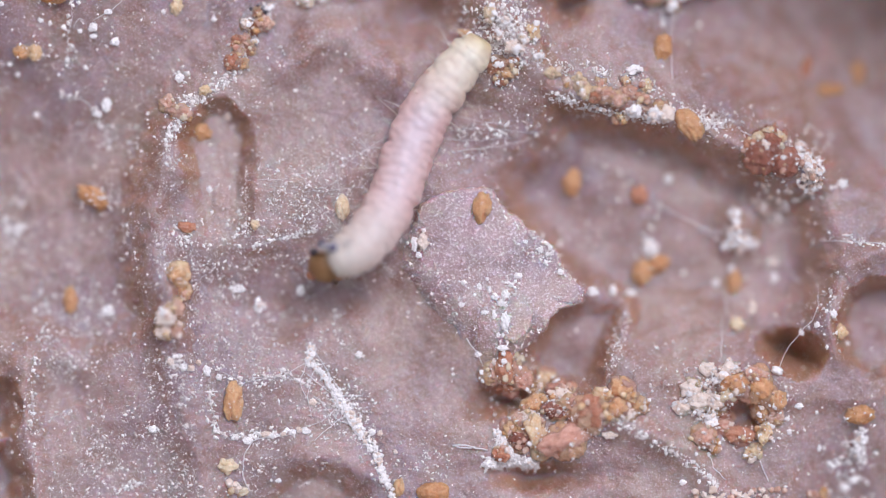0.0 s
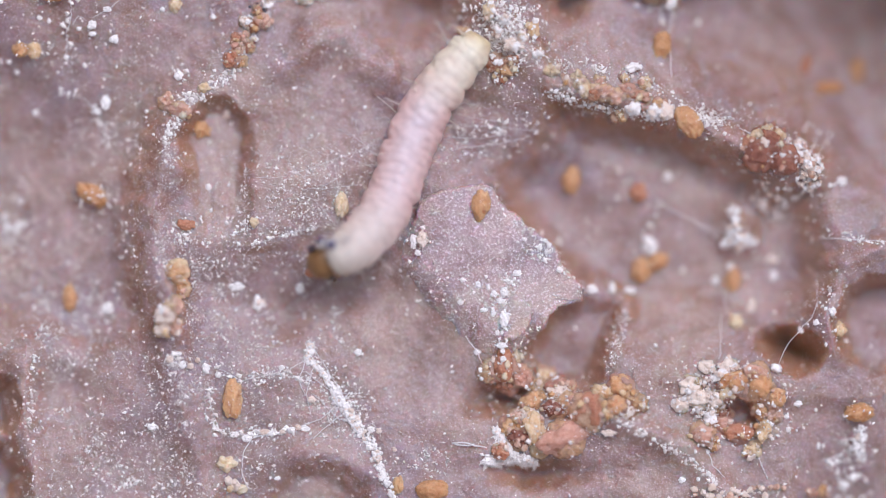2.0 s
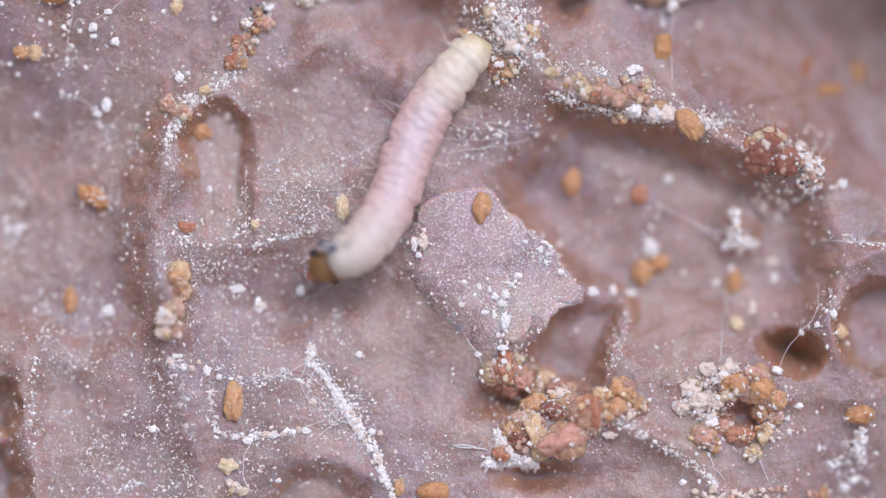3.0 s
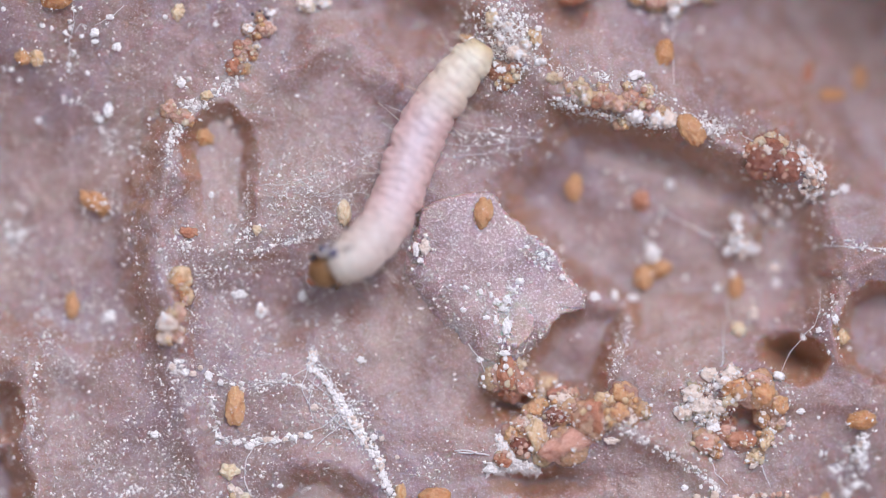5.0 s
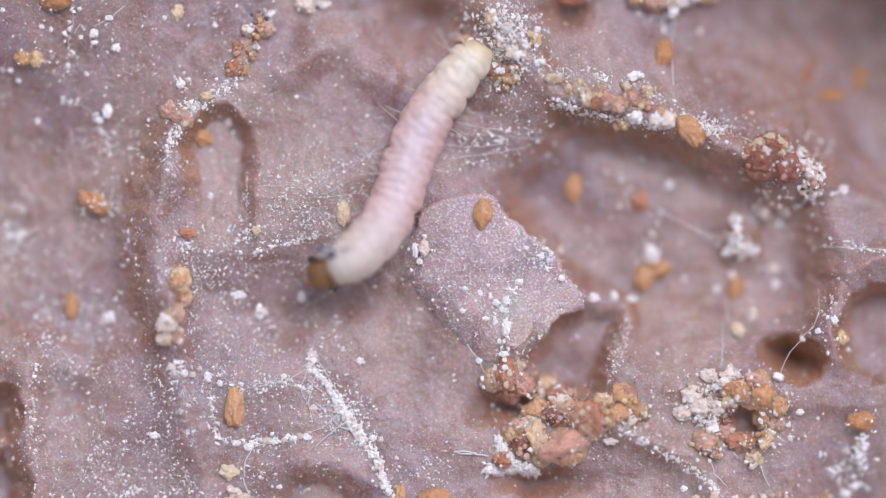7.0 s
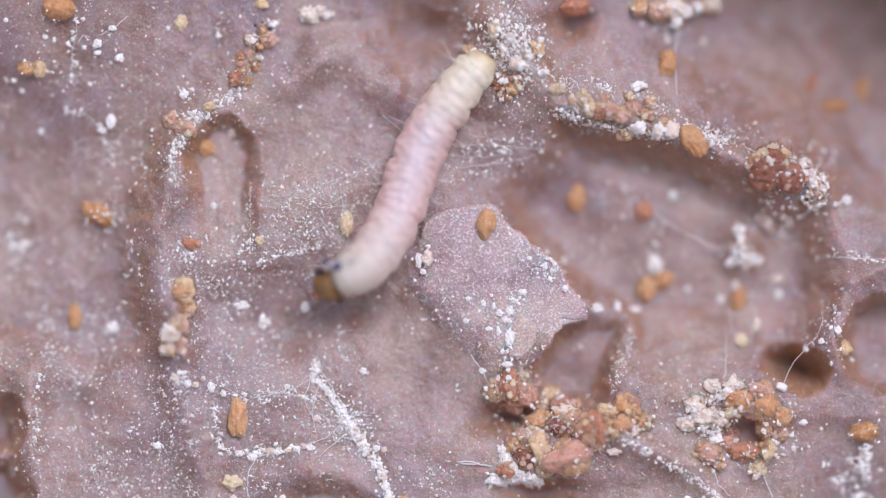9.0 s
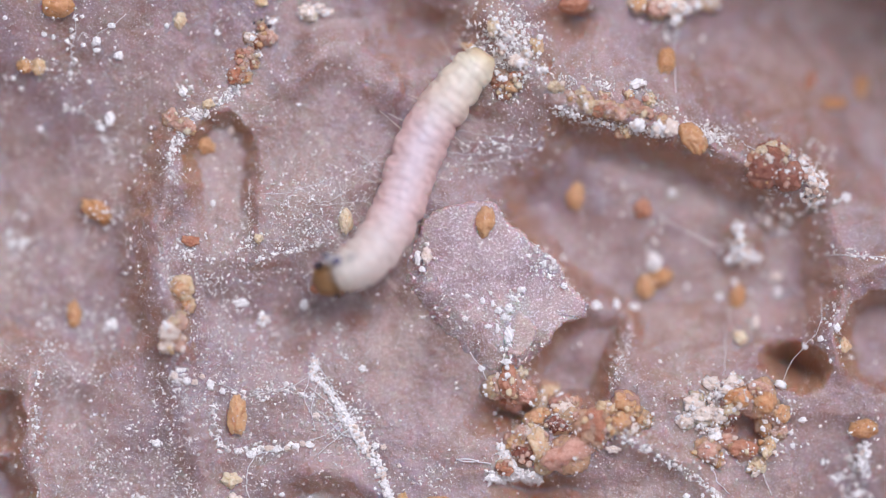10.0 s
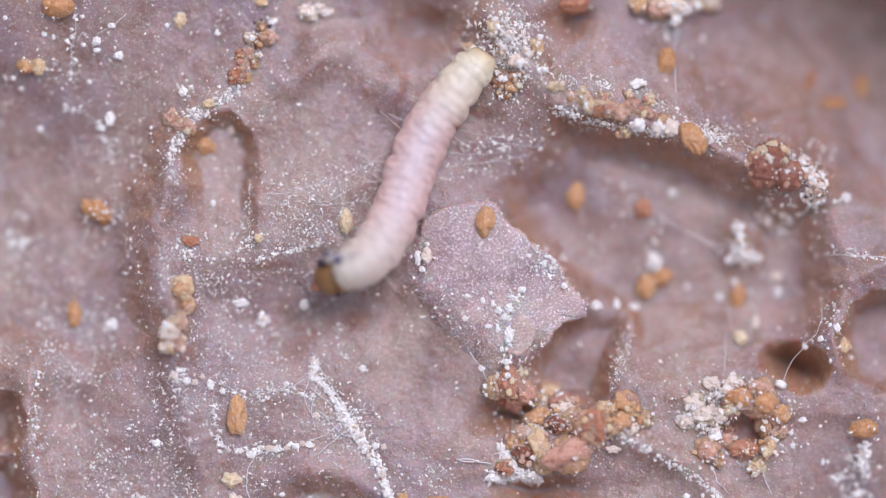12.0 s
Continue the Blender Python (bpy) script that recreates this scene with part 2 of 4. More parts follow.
def ground_at(u, v):
    """Height of the built crust at a place of the plan."""
    a, b = (u - GRID_U) / GRID_STEP, (v - GRID_V) / GRID_STEP
    i, j = min(max(int(a), 0), HEIGHTS.shape[1] - 2), min(max(int(b), 0), HEIGHTS.shape[0] - 2)
    x, y = min(max(a - i, 0), 1), min(max(b - j, 0), 1)
    top = HEIGHTS[j, i] * (1 - x) + HEIGHTS[j, i + 1] * x
    low = HEIGHTS[j + 1, i] * (1 - x) + HEIGHTS[j + 1, i + 1] * x
    return float(top * (1 - y) + low * y)


def crust():
    global HEIGHTS

    def axis(lo, hi):
        mid = np.arange(lo, hi, GRID_STEP)
        out = GRID_STEP * np.cumsum(1.27 ** np.arange(1, 34))
        return np.concatenate([lo - out[::-1], mid, mid[-1] + out])
    us, vs = axis(GRID_U, 1660), axis(GRID_V, 960)
    nu, nv = len(us), len(vs)
    gu, gv = np.meshgrid(us, vs)
    z = relief(gu.ravel(), gv.ravel())
    HEIGHTS = z.reshape(nv, nu)[33:-33, 33:-33]
    co = np.stack([(gu.ravel() - 784) * U, (441 - gv.ravel()) * U, z * U], 1)
    q = (np.arange(nv - 1)[:, None] * nu + np.arange(nu - 1)[None, :]).ravel()
    faces = np.stack([q, q + nu, q + nu + 1, q + 1], 1)
    me = bpy.data.meshes.new("crust")
    me.from_pydata(co.tolist(), [], faces.tolist())
    me.polygons.foreach_set("use_smooth", np.ones(len(me.polygons), bool))
    me.materials.append(M_CRUST)
    return tagged(new("ground", me), "mauve-brown waxy pitted crust dusted with white powder", "ground", kind="structure")


crust()


# ---- tools for things ----
def mesh_of(name, bm, material, smooth=True):
    me = bpy.data.meshes.new(name)
    bm.to_mesh(me)
    bm.free()
    me.polygons.foreach_set("use_smooth", np.full(len(me.polygons), smooth))
    me.materials.append(material)
    return me


def part(name, bm, material, parent, label="", smooth=True):
    ob = new(name, mesh_of(name, bm, material, smooth))
    ob.parent = parent
    return tagged(ob, label)


def thing(name, place, label, category, group=""):
    ob = new(name)
    ob.location = place
    return tagged(ob, label, category, group)


def lump(radii, seed, rough=0.16, detail=3, knobs=2.2, boxy=2.0):
    """A crumbly rounded lump, in hundredths of a millimetre, centred on its middle."""
    bm = bmesh.new()
    bmesh.ops.create_icosphere(bm, subdivisions=detail, radius=1)
    off = Vector((seed * 3.7, seed * 1.9, seed * 5.3))
    for w in bm.verts:
        d = w.co.normalized()
        k = 1 / (abs(d.x) ** boxy + abs(d.y) ** boxy + abs(d.z) ** boxy) ** (1 / boxy)
        k += rough * noise.noise(d * knobs + off) * 1.1 + rough * 0.9 * noise.noise(d * knobs * 2.4 + off)
        k += rough * 0.6 * noise.noise(d * knobs * 5.3 + off) + rough * 0.3 * noise.noise(d * knobs * 11 + off)
        w.co = Vector((d.x * radii[0] * k, d.y * radii[1] * k, d.z * radii[2] * k)) * U
    return bm


def tube(points, radius, sides=5, taper=1.0):
    """A thin rod along places of the world."""
    bm = bmesh.new()
    rings = []
    for i, p in enumerate(points):
        way = (points[min(i + 1, len(points) - 1)] - points[max(i - 1, 0)]).normalized()
        a = way.cross(Vector((0, 0, 1)) if abs(way.z) < 0.9 else Vector((1, 0, 0))).normalized()
        b = way.cross(a)
        r = radius * (1 + (taper - 1) * i / (len(points) - 1)) * U
        rings.append([bm.verts.new(p + (a * math.cos(t) + b * math.sin(t)) * r)
                      for t in (2 * math.pi * k / sides for k in range(sides))])
    for r, s in zip(rings, rings[1:]):
        for k in range(sides):
            bm.faces.new((r[k], r[(k + 1) % sides], s[(k + 1) % sides], s[k]))
    bm.faces.new(rings[0][::-1])
    bm.faces.new(rings[-1])
    return bm


def along(points, n):
    """n places spread evenly along a line of the plan."""
    lens = [math.hypot(c - a, d - b) for (a, b), (c, d) in zip(points, points[1:])]
    out = []
    for i in range(n):
        s = sum(lens) * i / max(n - 1, 1)
        for (p, q), l in zip(zip(points, points[1:]), lens):
            if s <= l or q == points[-1]:
                k = min(s / l, 1)
                out.append((p[0] + (q[0] - p[0]) * k, p[1] + (q[1] - p[1]) * k))
                break
            s -= l
    return out


# ---- the broken flake ----
FLAKE = [(708, 455), (722, 415), (742, 362), (800, 336), (868, 331), (893, 366), (950, 415), (985, 447), (1003, 480), (1034, 512),
         (1030, 536), (985, 546), (966, 578), (940, 606), (914, 626), (880, 634), (848, 626), (800, 582), (742, 522), (712, 478)]
FLAKE_TOP = 17


def flake_top(u, v):
    return FLAKE_TOP + 5 * float(field(u, v, 90, 3)) - 0.02 * (u - 870)


def flake():
    base = thing("flake", at(870, 480, ground_at(870, 480)), "flat broken mauve-brown flake with ragged edges lying on the crust", "flake")
    cu, cv = 868, 482
    rim = along(FLAKE + FLAKE[:1], 280)[:-1]
    ru, rv = (np.array([p[k] for p in rim], float) for k in (0, 1))
    du, dv = ru - cu, rv - cv
    stretch = 1 + (5 * field(ru, rv, 22, 2) + 2.5 * field(ru, rv, 8, 5)) / np.hypot(du, dv)
    side = (-du * 0.62 + dv * 0.78) / 120
    bm = bmesh.new()
    rings = []
    for r, drop in [(0.04, 0)] + [(k / 40, 0) for k in range(2, 39)] + [(0.975, 0.6), (0.992, 2.5), (1.0, 7), (1.004, 16), (0.99, 26), (0.985, 60), (0.96, 130)]:
        us, vs = cu + du * r * stretch, cv + dv * r * stretch
        zs = FLAKE_TOP + 5 * field(us, vs, 90, 3) - 0.02 * (us - 870) + 0.7 * field(us, vs, 16, 4) - drop
        # the south-west side wears down into a slope
        worn = min(max((r - 0.6) / 0.39, 0), 1) ** 1.6 * np.clip((side - 0.05) * 3, 0, 1)
        zs = zs * (1 - worn) + worn * (relief(us, vs) + 0.5 - drop)
        rings.append([bm.verts.new(at(u, v, z) - base.location) for u, v, z in zip(us, vs, zs)])
    for p, q in zip(rings, rings[1:]):
        for i in range(len(p)):
            bm.faces.new((p[i], q[i], q[(i + 1) % len(q)], p[(i + 1) % len(p)]))
    bm.faces.new(rings[0])
    bm.faces.new(rings[-1][::-1])
    bmesh.ops.recalc_face_normals(bm, faces=bm.faces)
    part("slab", bm, M_FLAKE, base)
    # thin plates broken from its top
    for edge in ([(886, 548), (912, 527), (930, 538), (944, 556), (941, 576), (930, 590), (914, 606), (896, 602), (884, 575)],
                 [(972, 530), (992, 505), (1015, 498), (1033, 513), (1026, 533), (1004, 538)]):
        west = min(u for u, v in edge)
        bm = bmesh.new()
        rim = [(u + 2.5 * float(field(u, v, 9, 2)), v + 2.5 * float(field(u, v, 9, 3))) for u, v in along(edge + edge[:1], 50)[:-1]]
        mu, mv = sum(p[0] for p in rim) / len(rim), sum(p[1] for p in rim) / len(rim)
        levels = []
        for k, up in ((0.3, 3.2), (0.65, 3.0), (0.9, 2.6), (1.0, 1.6), (1.03, -6)):
            levels.append([bm.verts.new(at(mu + (u - mu) * k, mv + (v - mv) * k, flake_top(u, v) - 1 + (up + 2) * min(max((mu + (u - mu) * k - west) / 48, 0), 1) + 0.6 * float(field(u * k, v * k, 6, 5))) - base.location) for u, v in rim])
        for p, q in zip(levels, levels[1:]):
            for n in range(len(p)):
                bm.faces.new((p[n], q[n], q[(n + 1) % len(q)], p[(n + 1) % len(p)]))
        bm.faces.new(levels[0])
        bmesh.ops.recalc_face_normals(bm, faces=bm.faces)
        part("sliver", bm, M_FLAKE, base, "pale broken sliver")


flake()


def surface(u, v):
    """Height of what lies uppermost, crust or flake."""
    h = ground_at(u, v)
    odd = False
    for (a, b), (c, d) in zip(FLAKE, FLAKE[1:] + FLAKE[:1]):
        odd ^= ((b > v) != (d > v)) and u < (c - a) * (v - b) / ((d - b) or 1e-9) + a
    if odd:
        h = max(h, flake_top(u, v))
    return h


# ---- the larva ----
SPINE = [(851, 70, 30, 20), (840, 87, 27, 33), (818, 113, 24, 38), (788, 152, 21, 43), (759, 193, 18, 45), (736, 239, 18, 46),
         (718, 286, 20, 46), (701, 338, 27, 45), (682, 379, 38, 45), (656, 417, 52, 45), (629, 444, 68, 43), (605, 457, 74, 38), (589, 464, 72, 28)]
SEGMENTS = 13


def spine(s):
    """Place, way and radius of the larva at s, from 0 at the tail to 1 at the neck."""
    f = min(max(s, 0.0), 1.0) * (len(SPINE) - 1)
    i = min(int(f), len(SPINE) - 2)
    k = f - i
    p = [np.array(SPINE[min(max(i + d, 0), len(SPINE) - 1)], float) for d in (-1, 0, 1, 2)]
    c = 0.5 * (2 * p[1] + (p[2] - p[0]) * k + (2 * p[0] - 5 * p[1] + 4 * p[2] - p[3]) * k * k + (3 * p[1] - p[0] - 3 * p[2] + p[3]) * k ** 3)
    return at(c[0], c[1], c[2]), c[3]


def skin_material():
    m, nt, p = nodes_of("larva_skin")
    tone = nt.nodes.new("ShaderNodeAttribute")
    tone.attribute_name = "tone"
    sep = nt.nodes.new("ShaderNodeSeparateColor")
    nt.links.new(tone.outputs["Color"], sep.inputs[0])
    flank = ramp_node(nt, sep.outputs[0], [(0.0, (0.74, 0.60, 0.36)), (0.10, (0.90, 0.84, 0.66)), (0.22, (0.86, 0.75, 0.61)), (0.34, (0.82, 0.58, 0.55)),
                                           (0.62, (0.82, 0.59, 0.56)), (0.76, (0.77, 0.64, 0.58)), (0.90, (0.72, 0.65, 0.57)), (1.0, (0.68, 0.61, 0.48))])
    # back: its own lilac stripe, with the bluish highlight along the spine painted in
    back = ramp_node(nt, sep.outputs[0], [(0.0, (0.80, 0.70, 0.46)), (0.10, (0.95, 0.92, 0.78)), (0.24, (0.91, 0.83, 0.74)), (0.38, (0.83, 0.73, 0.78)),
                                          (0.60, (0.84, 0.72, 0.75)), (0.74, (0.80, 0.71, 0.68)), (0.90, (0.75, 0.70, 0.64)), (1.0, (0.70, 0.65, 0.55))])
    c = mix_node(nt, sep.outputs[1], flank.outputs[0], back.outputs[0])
    n = noise_node(nt, 9000, 3)
    spot = ramp_node(nt, n.outputs["Fac"], [(0.3, (0.77, 0.735, 0.73)), (0.6, (0.885, 0.865, 0.855))])
    band = ramp_node(nt, sep.outputs[2], [(0.0, (0.985, 0.978, 0.98)), (1.0, (1.01, 1.01, 1.01))])
    c = mix_node(nt, 1.0, c, band.outputs[0], "MULTIPLY")
    nt.links.new(mix_node(nt, 1.0, c, spot.outputs[0], "MULTIPLY"), p.inputs["Base Color"])
    p.inputs["Roughness"].default_value = 0.55
    p.inputs["Specular IOR Level"].default_value = 0.3
    scatter(p, 0.4, (1.0, 0.7, 0.6), 0.00025)
    bump_node(nt, p, n.outputs["Fac"], 0.00001, 0.5)
    return m


M_SKIN = skin_material()
M_HEAD = grain_material("amber_head", (0.22, 0.105, 0.035), (0.42, 0.24, 0.10), 0.3, 0.6, 9000, 0.0, 0.25)
M_SPOT = grain_material("slate_spot", (0.06, 0.055, 0.12), (0.13, 0.115, 0.20), 0.4, 0.0, 6000, 0.0)
M_PLATE = grain_material("grey_plate", (0.40, 0.37, 0.36), (0.55, 0.51, 0.48), 0.4, 0.4, 6000, 0.0)
M_HAIR = grain_material("pale_hair", (0.62, 0.54, 0.42), (0.82, 0.78, 0.70), 0.35, 0.0)


def body(first, last, base, name, label=""):
    """A soft stretch of the body, from one ring to another; its open ends tuck inside."""
    bm = bmesh.new()
    tone = bm.verts.layers.float_color.new("tone")
    middle = spine((first + last) / 2 / SEGMENTS)[0]
    rings = []
    steps = int((last - first) * 16)
    for i in range(steps + 1):
        q = first + (last - first) * i / steps
        s = min(max(q / SEGMENTS, 0), 1)
        w = q % 1.0
        p, r = spine(s)
        way = (spine(min(s + 0.01, 1))[0] - spine(max(s - 0.01, 0))[0]).normalized()
        a = way.cross(Vector((0, 0, 1))).normalized()
        b = a.cross(way)
        f = 0.992 + 0.008 * math.sin(math.pi * w) ** 0.8
        if first > 0:
            f *= 1 - 0.10 * max(0, (first + 0.9 - q) / 0.9) ** 1.5
        if last < SEGMENTS:
            f *= 1 - 0.12 * max(0, (q - last + 0.6) / 0.6) ** 1.3
        ring = []
        for j in range(48):
            th = 2 * math.pi * j / 48
            c, d = math.cos(th), math.sin(th)
            fold = (1 - abs(math.sin(math.pi * w))) ** 2.2
            lobe = 1.02 - (0.10 + 0.13 * noise.noise(Vector((c * 1.5, q * 0.8, 9.0)))) * min(0.35 + s * 2.2, 1) * abs(c) ** 6 * fold - 0.004 * fold + 0.004 * math.sin(6 * math.pi * w + 3 * noise.noise(Vector((c, q, 3.0)))) - 0.035 * abs(math.sin(2 * th)) ** 3
            g = r * f * lobe * (1 + 0.05 * noise.noise(Vector((c * 2 + 7, d * 2, q * 1.7))) + 0.07 * noise.noise(Vector((c * 2.5, d * 2.5, q * 4.3))))
            v = bm.verts.new(p + (a * c + b * d * 0.93) * g * U - middle)
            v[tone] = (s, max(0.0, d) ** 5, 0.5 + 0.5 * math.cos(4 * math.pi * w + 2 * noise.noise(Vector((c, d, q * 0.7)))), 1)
            ring.append(v)
        rings.append(ring)
    for p, q in zip(rings, rings[1:]):
        for j in range(48):
            bm.faces.new((p[j], p[(j + 1) % 48], q[(j + 1) % 48], q[j]))
    bm.faces.new(rings[0][::-1])
    bm.faces.new(rings[-1])
    bmesh.ops.recalc_face_normals(bm, faces=bm.faces)
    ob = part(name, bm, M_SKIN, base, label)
    ob.location = middle - base.location
    return ob


def spot(name, parent, material, u, v, h, radii, seed, label="", turn=0):
    ob = part(name, lump(radii, seed, 0.05, 3), material, parent, label)
    ob.matrix_local = Matrix.Translation(at(u, v, h) - parent.parent.location - parent.location) @ pose(0, 0, 0, 0, 0, turn)
    return ob


def larva():
    base = thing("larva", at(735, 290, ground_at(735, 290)), "pinkish cream moth larva with amber head, its front raised", "larva")
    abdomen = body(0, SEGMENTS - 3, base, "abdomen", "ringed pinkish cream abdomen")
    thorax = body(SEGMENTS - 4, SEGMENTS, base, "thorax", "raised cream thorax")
    rings = [abdomen] * (SEGMENTS - 3) + [thorax] * 3
    head = part("head", lump((31, 29, 26), 3, 0.08, 4), M_HEAD, base, "glossy amber head capsule")
    head.location = at(578, 471, 56) - base.location
    for u, v, h, r, n in ((556, 447, 64, 8, 1), (590, 497, 60, 4, 2)):
        e = part("eye", lump((r, r, r), n, 0.05, 2), M_DARK, head, "dark eye spots")
        e.location = at(u, v, h) - base.location - head.location
    jaw = part("jaw", lump((10, 9, 9), 5, 0.1, 2), M_RUSSET, head, "dark brown jaws")
    jaw.location = at(553, 488, 44) - base.location - head.location
    neck = rings[-1]
    spot("neck_shield", neck, M_PLATE, 584, 436, 93, (20, 9, 9), 4, "grey neck shield", 12)
    spot("shield_spot", neck, M_SPOT, 590, 439, 103, (9, 8, 8), 6, "slate-blue spot")
    spot("shield_spot", neck, M_SPOT, 571, 431, 94, (8, 5, 7), 7, "slate-blue spot")
    spot("shield_spot", rings[-2], M_PLATE, 617, 430, 108, (10, 5, 6), 8, "faint grey spot")
    # short legs under the thorax
    for k, ring in enumerate(rings[-3:]):
        for side in (-1, 1):
            p, r = spine((SEGMENTS - 2.5 + k) / SEGMENTS)
            way = (spine((SEGMENTS - 2.4 + k) / SEGMENTS)[0] - p).normalized()
            a = way.cross(Vector((0, 0, 1))).normalized()
            o = base.location + ring.location
            out = 1.15
            rod = [p + a * side * 16 * U + Vector((0, 0, -28 * U)) - o, p + (a * side * 26 * out + way * 6) * U + Vector((0, 0, -46 * U)) - o,
                   p + (a * side * 32 * out + way * 16) * U + Vector((0, 0, -70 * U)) - o]
            part("leg", tube(rod, 9, 8, 0.4), M_HEAD, ring, "stubby amber leg")
    # stub feet under the belly
    for k in (3, 4, 5, 6):
        for side in (-1, 1):
            p, r = spine((k + 0.5) / SEGMENTS)
            way = (spine((k + 0.7) / SEGMENTS)[0] - p).normalized()
            a = way.cross(Vector((0, 0, 1))).normalized()
            foot = part("foot", lump((9, 9, 16), k, 0.05, 2), M_SKIN, rings[k])
            foot.location = p + a * side * 20 * U + Vector((0, 0, -36 * U)) - base.location - rings[k].location
    # hairs
    rnd = random.Random(4)
    for k in range(SEGMENTS):
        for side in (-1, 1):
            for n in range(1 if k >= 9 else 2):
                s = (k + 0.3 + 0.4 * n) / SEGMENTS
                p, r = spine(s)
                way = (spine(min(s + 0.02, 1))[0] - spine(max(s - 0.02, 0))[0]).normalized()
                a = way.cross(Vector((0, 0, 1))).normalized() * side
                up = Vector((0, 0, rnd.uniform(0.1, 0.9)))
                d = (a + up + way * rnd.uniform(-0.5, 0.4)).normalized()
                o = base.location + rings[k].location
                l = rnd.uniform(26, 58)
                pts = [p + d * r * 0.85 * U - o, p + d * (r + l * 0.5) * U - o, p + (d * (r + l) + Vector((0, 0, -l * 0.1))) * U - o]
                part("hair", tube(pts, 0.75, 4, 0.5), M_HAIR, rings[k])
    return head, thorax


HEAD, THORAX = larva()


# ---- frass pellets ----
def crumbly(radii, seed, rough, cuts=7, least=0.66):
    """An irregular lump grown together from sugar-like grains, flat on some sides."""
    bm = bmesh.new()
    bmesh.ops.create_icosphere(bm, subdivisions=5, radius=1)
    rnd = random.Random(seed)
    planes = [(Vector((rnd.uniform(-1, 1), rnd.uniform(-1, 1), rnd.uniform(-0.2, 1))).normalized(), rnd.uniform(least, 0.94)) for _ in range(cuts)]
    off = Vector((seed * 2.3, seed * 4.1, seed * 1.7))
    size = sum(radii) / 3
    for w in bm.verts:
        d = w.co.normalized()
        k = 1.0
        for way, far in planes:
            c = d.dot(way)
            if c > far:
                k = min(k, far / c + 0.25 * (1 - far))
        k += rough * noise.noise(d * 1.7 + off)
        p = d * size
        k += 2.2 / size * noise.noise(p / 7 + off) + (2.4 / size) * (0.5 - noise.voronoi(p / 5.5 + off)[0][0]) * 0.8 + 0.5 / size * noise.noise(p / 1.8 + off)
        w.co = Vector((d.x * radii[0] * k, d.y * radii[1] * k, d.z * radii[2] * k)) * U
    return bm


def pellet(u, v, ru, rv, turn, material, label, seed):
    h, ru, rv = surface(u, v), ru * 0.86, rv * 0.88
    ob = new("frass_pellet", mesh_of("frass_pellet", crumbly((ru * 1.12, rv * 1.1, min(ru, rv)), seed, 0.24, 6, 0.76), material))
    ob.matrix_world = Matrix.Translation(at(u, v, h + min(ru, rv) * 0.38)) @ pose(0, 0, 0, 0, 0, -turn)
    return tagged(ob, label, "frass pellet", "frass pellets on the crust")


ORANGE_LABEL, AMBER_LABEL, RUSSET_LABEL = "rough orange frass pellet lying on the crust", "pale amber frass pellet lying on the crust", "dull russet frass pellet on the crust"
for n, (u, v, ru, rv, turn) in enumerate([
        (166, 350, 34, 17, 32), (122, 533, 13, 24, 0), (355, 233, 19, 16, 5), (414, 711, 18, 36, 4), (852, 367, 17, 27, 8),
        (1014, 322, 17, 26, 12), (1138, 482, 20, 22, 20), (1166, 468, 22, 17, -20), (1302, 502, 15, 26, 8)]):
    pellet(u, v, ru, rv, turn, M_PELLET, ORANGE_LABEL, n)
for n, (u, v, ru, rv, turn) in enumerate([
        (1220, 220, 21, 32, -38), (1174, 84, 17, 26, 8), (1470, 158, 30, 12, -4), (1525, 128, 14, 24, 14), (97, -14, 31, 21, 6),
        (37, 92, 15, 13, 0), (1522, 735, 28, 17, -6), (766, 872, 28, 20, 0), (706, 862, 10, 17, 10)]):
    pellet(u, v, ru, rv, turn, M_PELLET, ORANGE_LABEL, n + 20)
for n, (u, v, ru, rv, turn) in enumerate([
        (61, 92, 14, 15, 0), (312, 12, 12, 15, 20), (456, -22, 11, 10, 0), (606, 366, 13, 24, 2), (400, 825, 20, 14, 0), (1305, 574, 14, 15, 0), (362, 160, 12, 9, -20), (1488, 588, 12, 14, 0), (452, 398, 9, 9, 0)]):
    pellet(u, v, ru, rv, turn, M_AMBER, AMBER_LABEL, n + 40)
for n, (u, v, ru, rv, turn) in enumerate([
        (1134, 345, 16, 18, 0), (1432, 120, 11, 24, 14), (330, 402, 17, 10, 10), (1007, -22, 31, 21, 0)]):
    pellet(u, v, ru, rv, turn, M_RUSSET, RUSSET_LABEL, n + 60)

# ---- clumps of frass and crumbs ----
SHARED = {}
for mname, mat in (("orange", M_ORANGE), ("amber", M_AMBER), ("russet", M_RUSSET), ("rose", M_ROSE), ("pale", M_PALE), ("white", M_WHITE), ("dark", M_DARK)):
    chalky = mname in ("white", "pale")
    SHARED[mname] = [mesh_of("grain", lump((1, 0.85, 0.75), n * 7 + len(mname), 0.45 if chalky else 0.3, 2, 2.2, 2.0 if chalky else 3.2), mat, False) for n in range(5)]


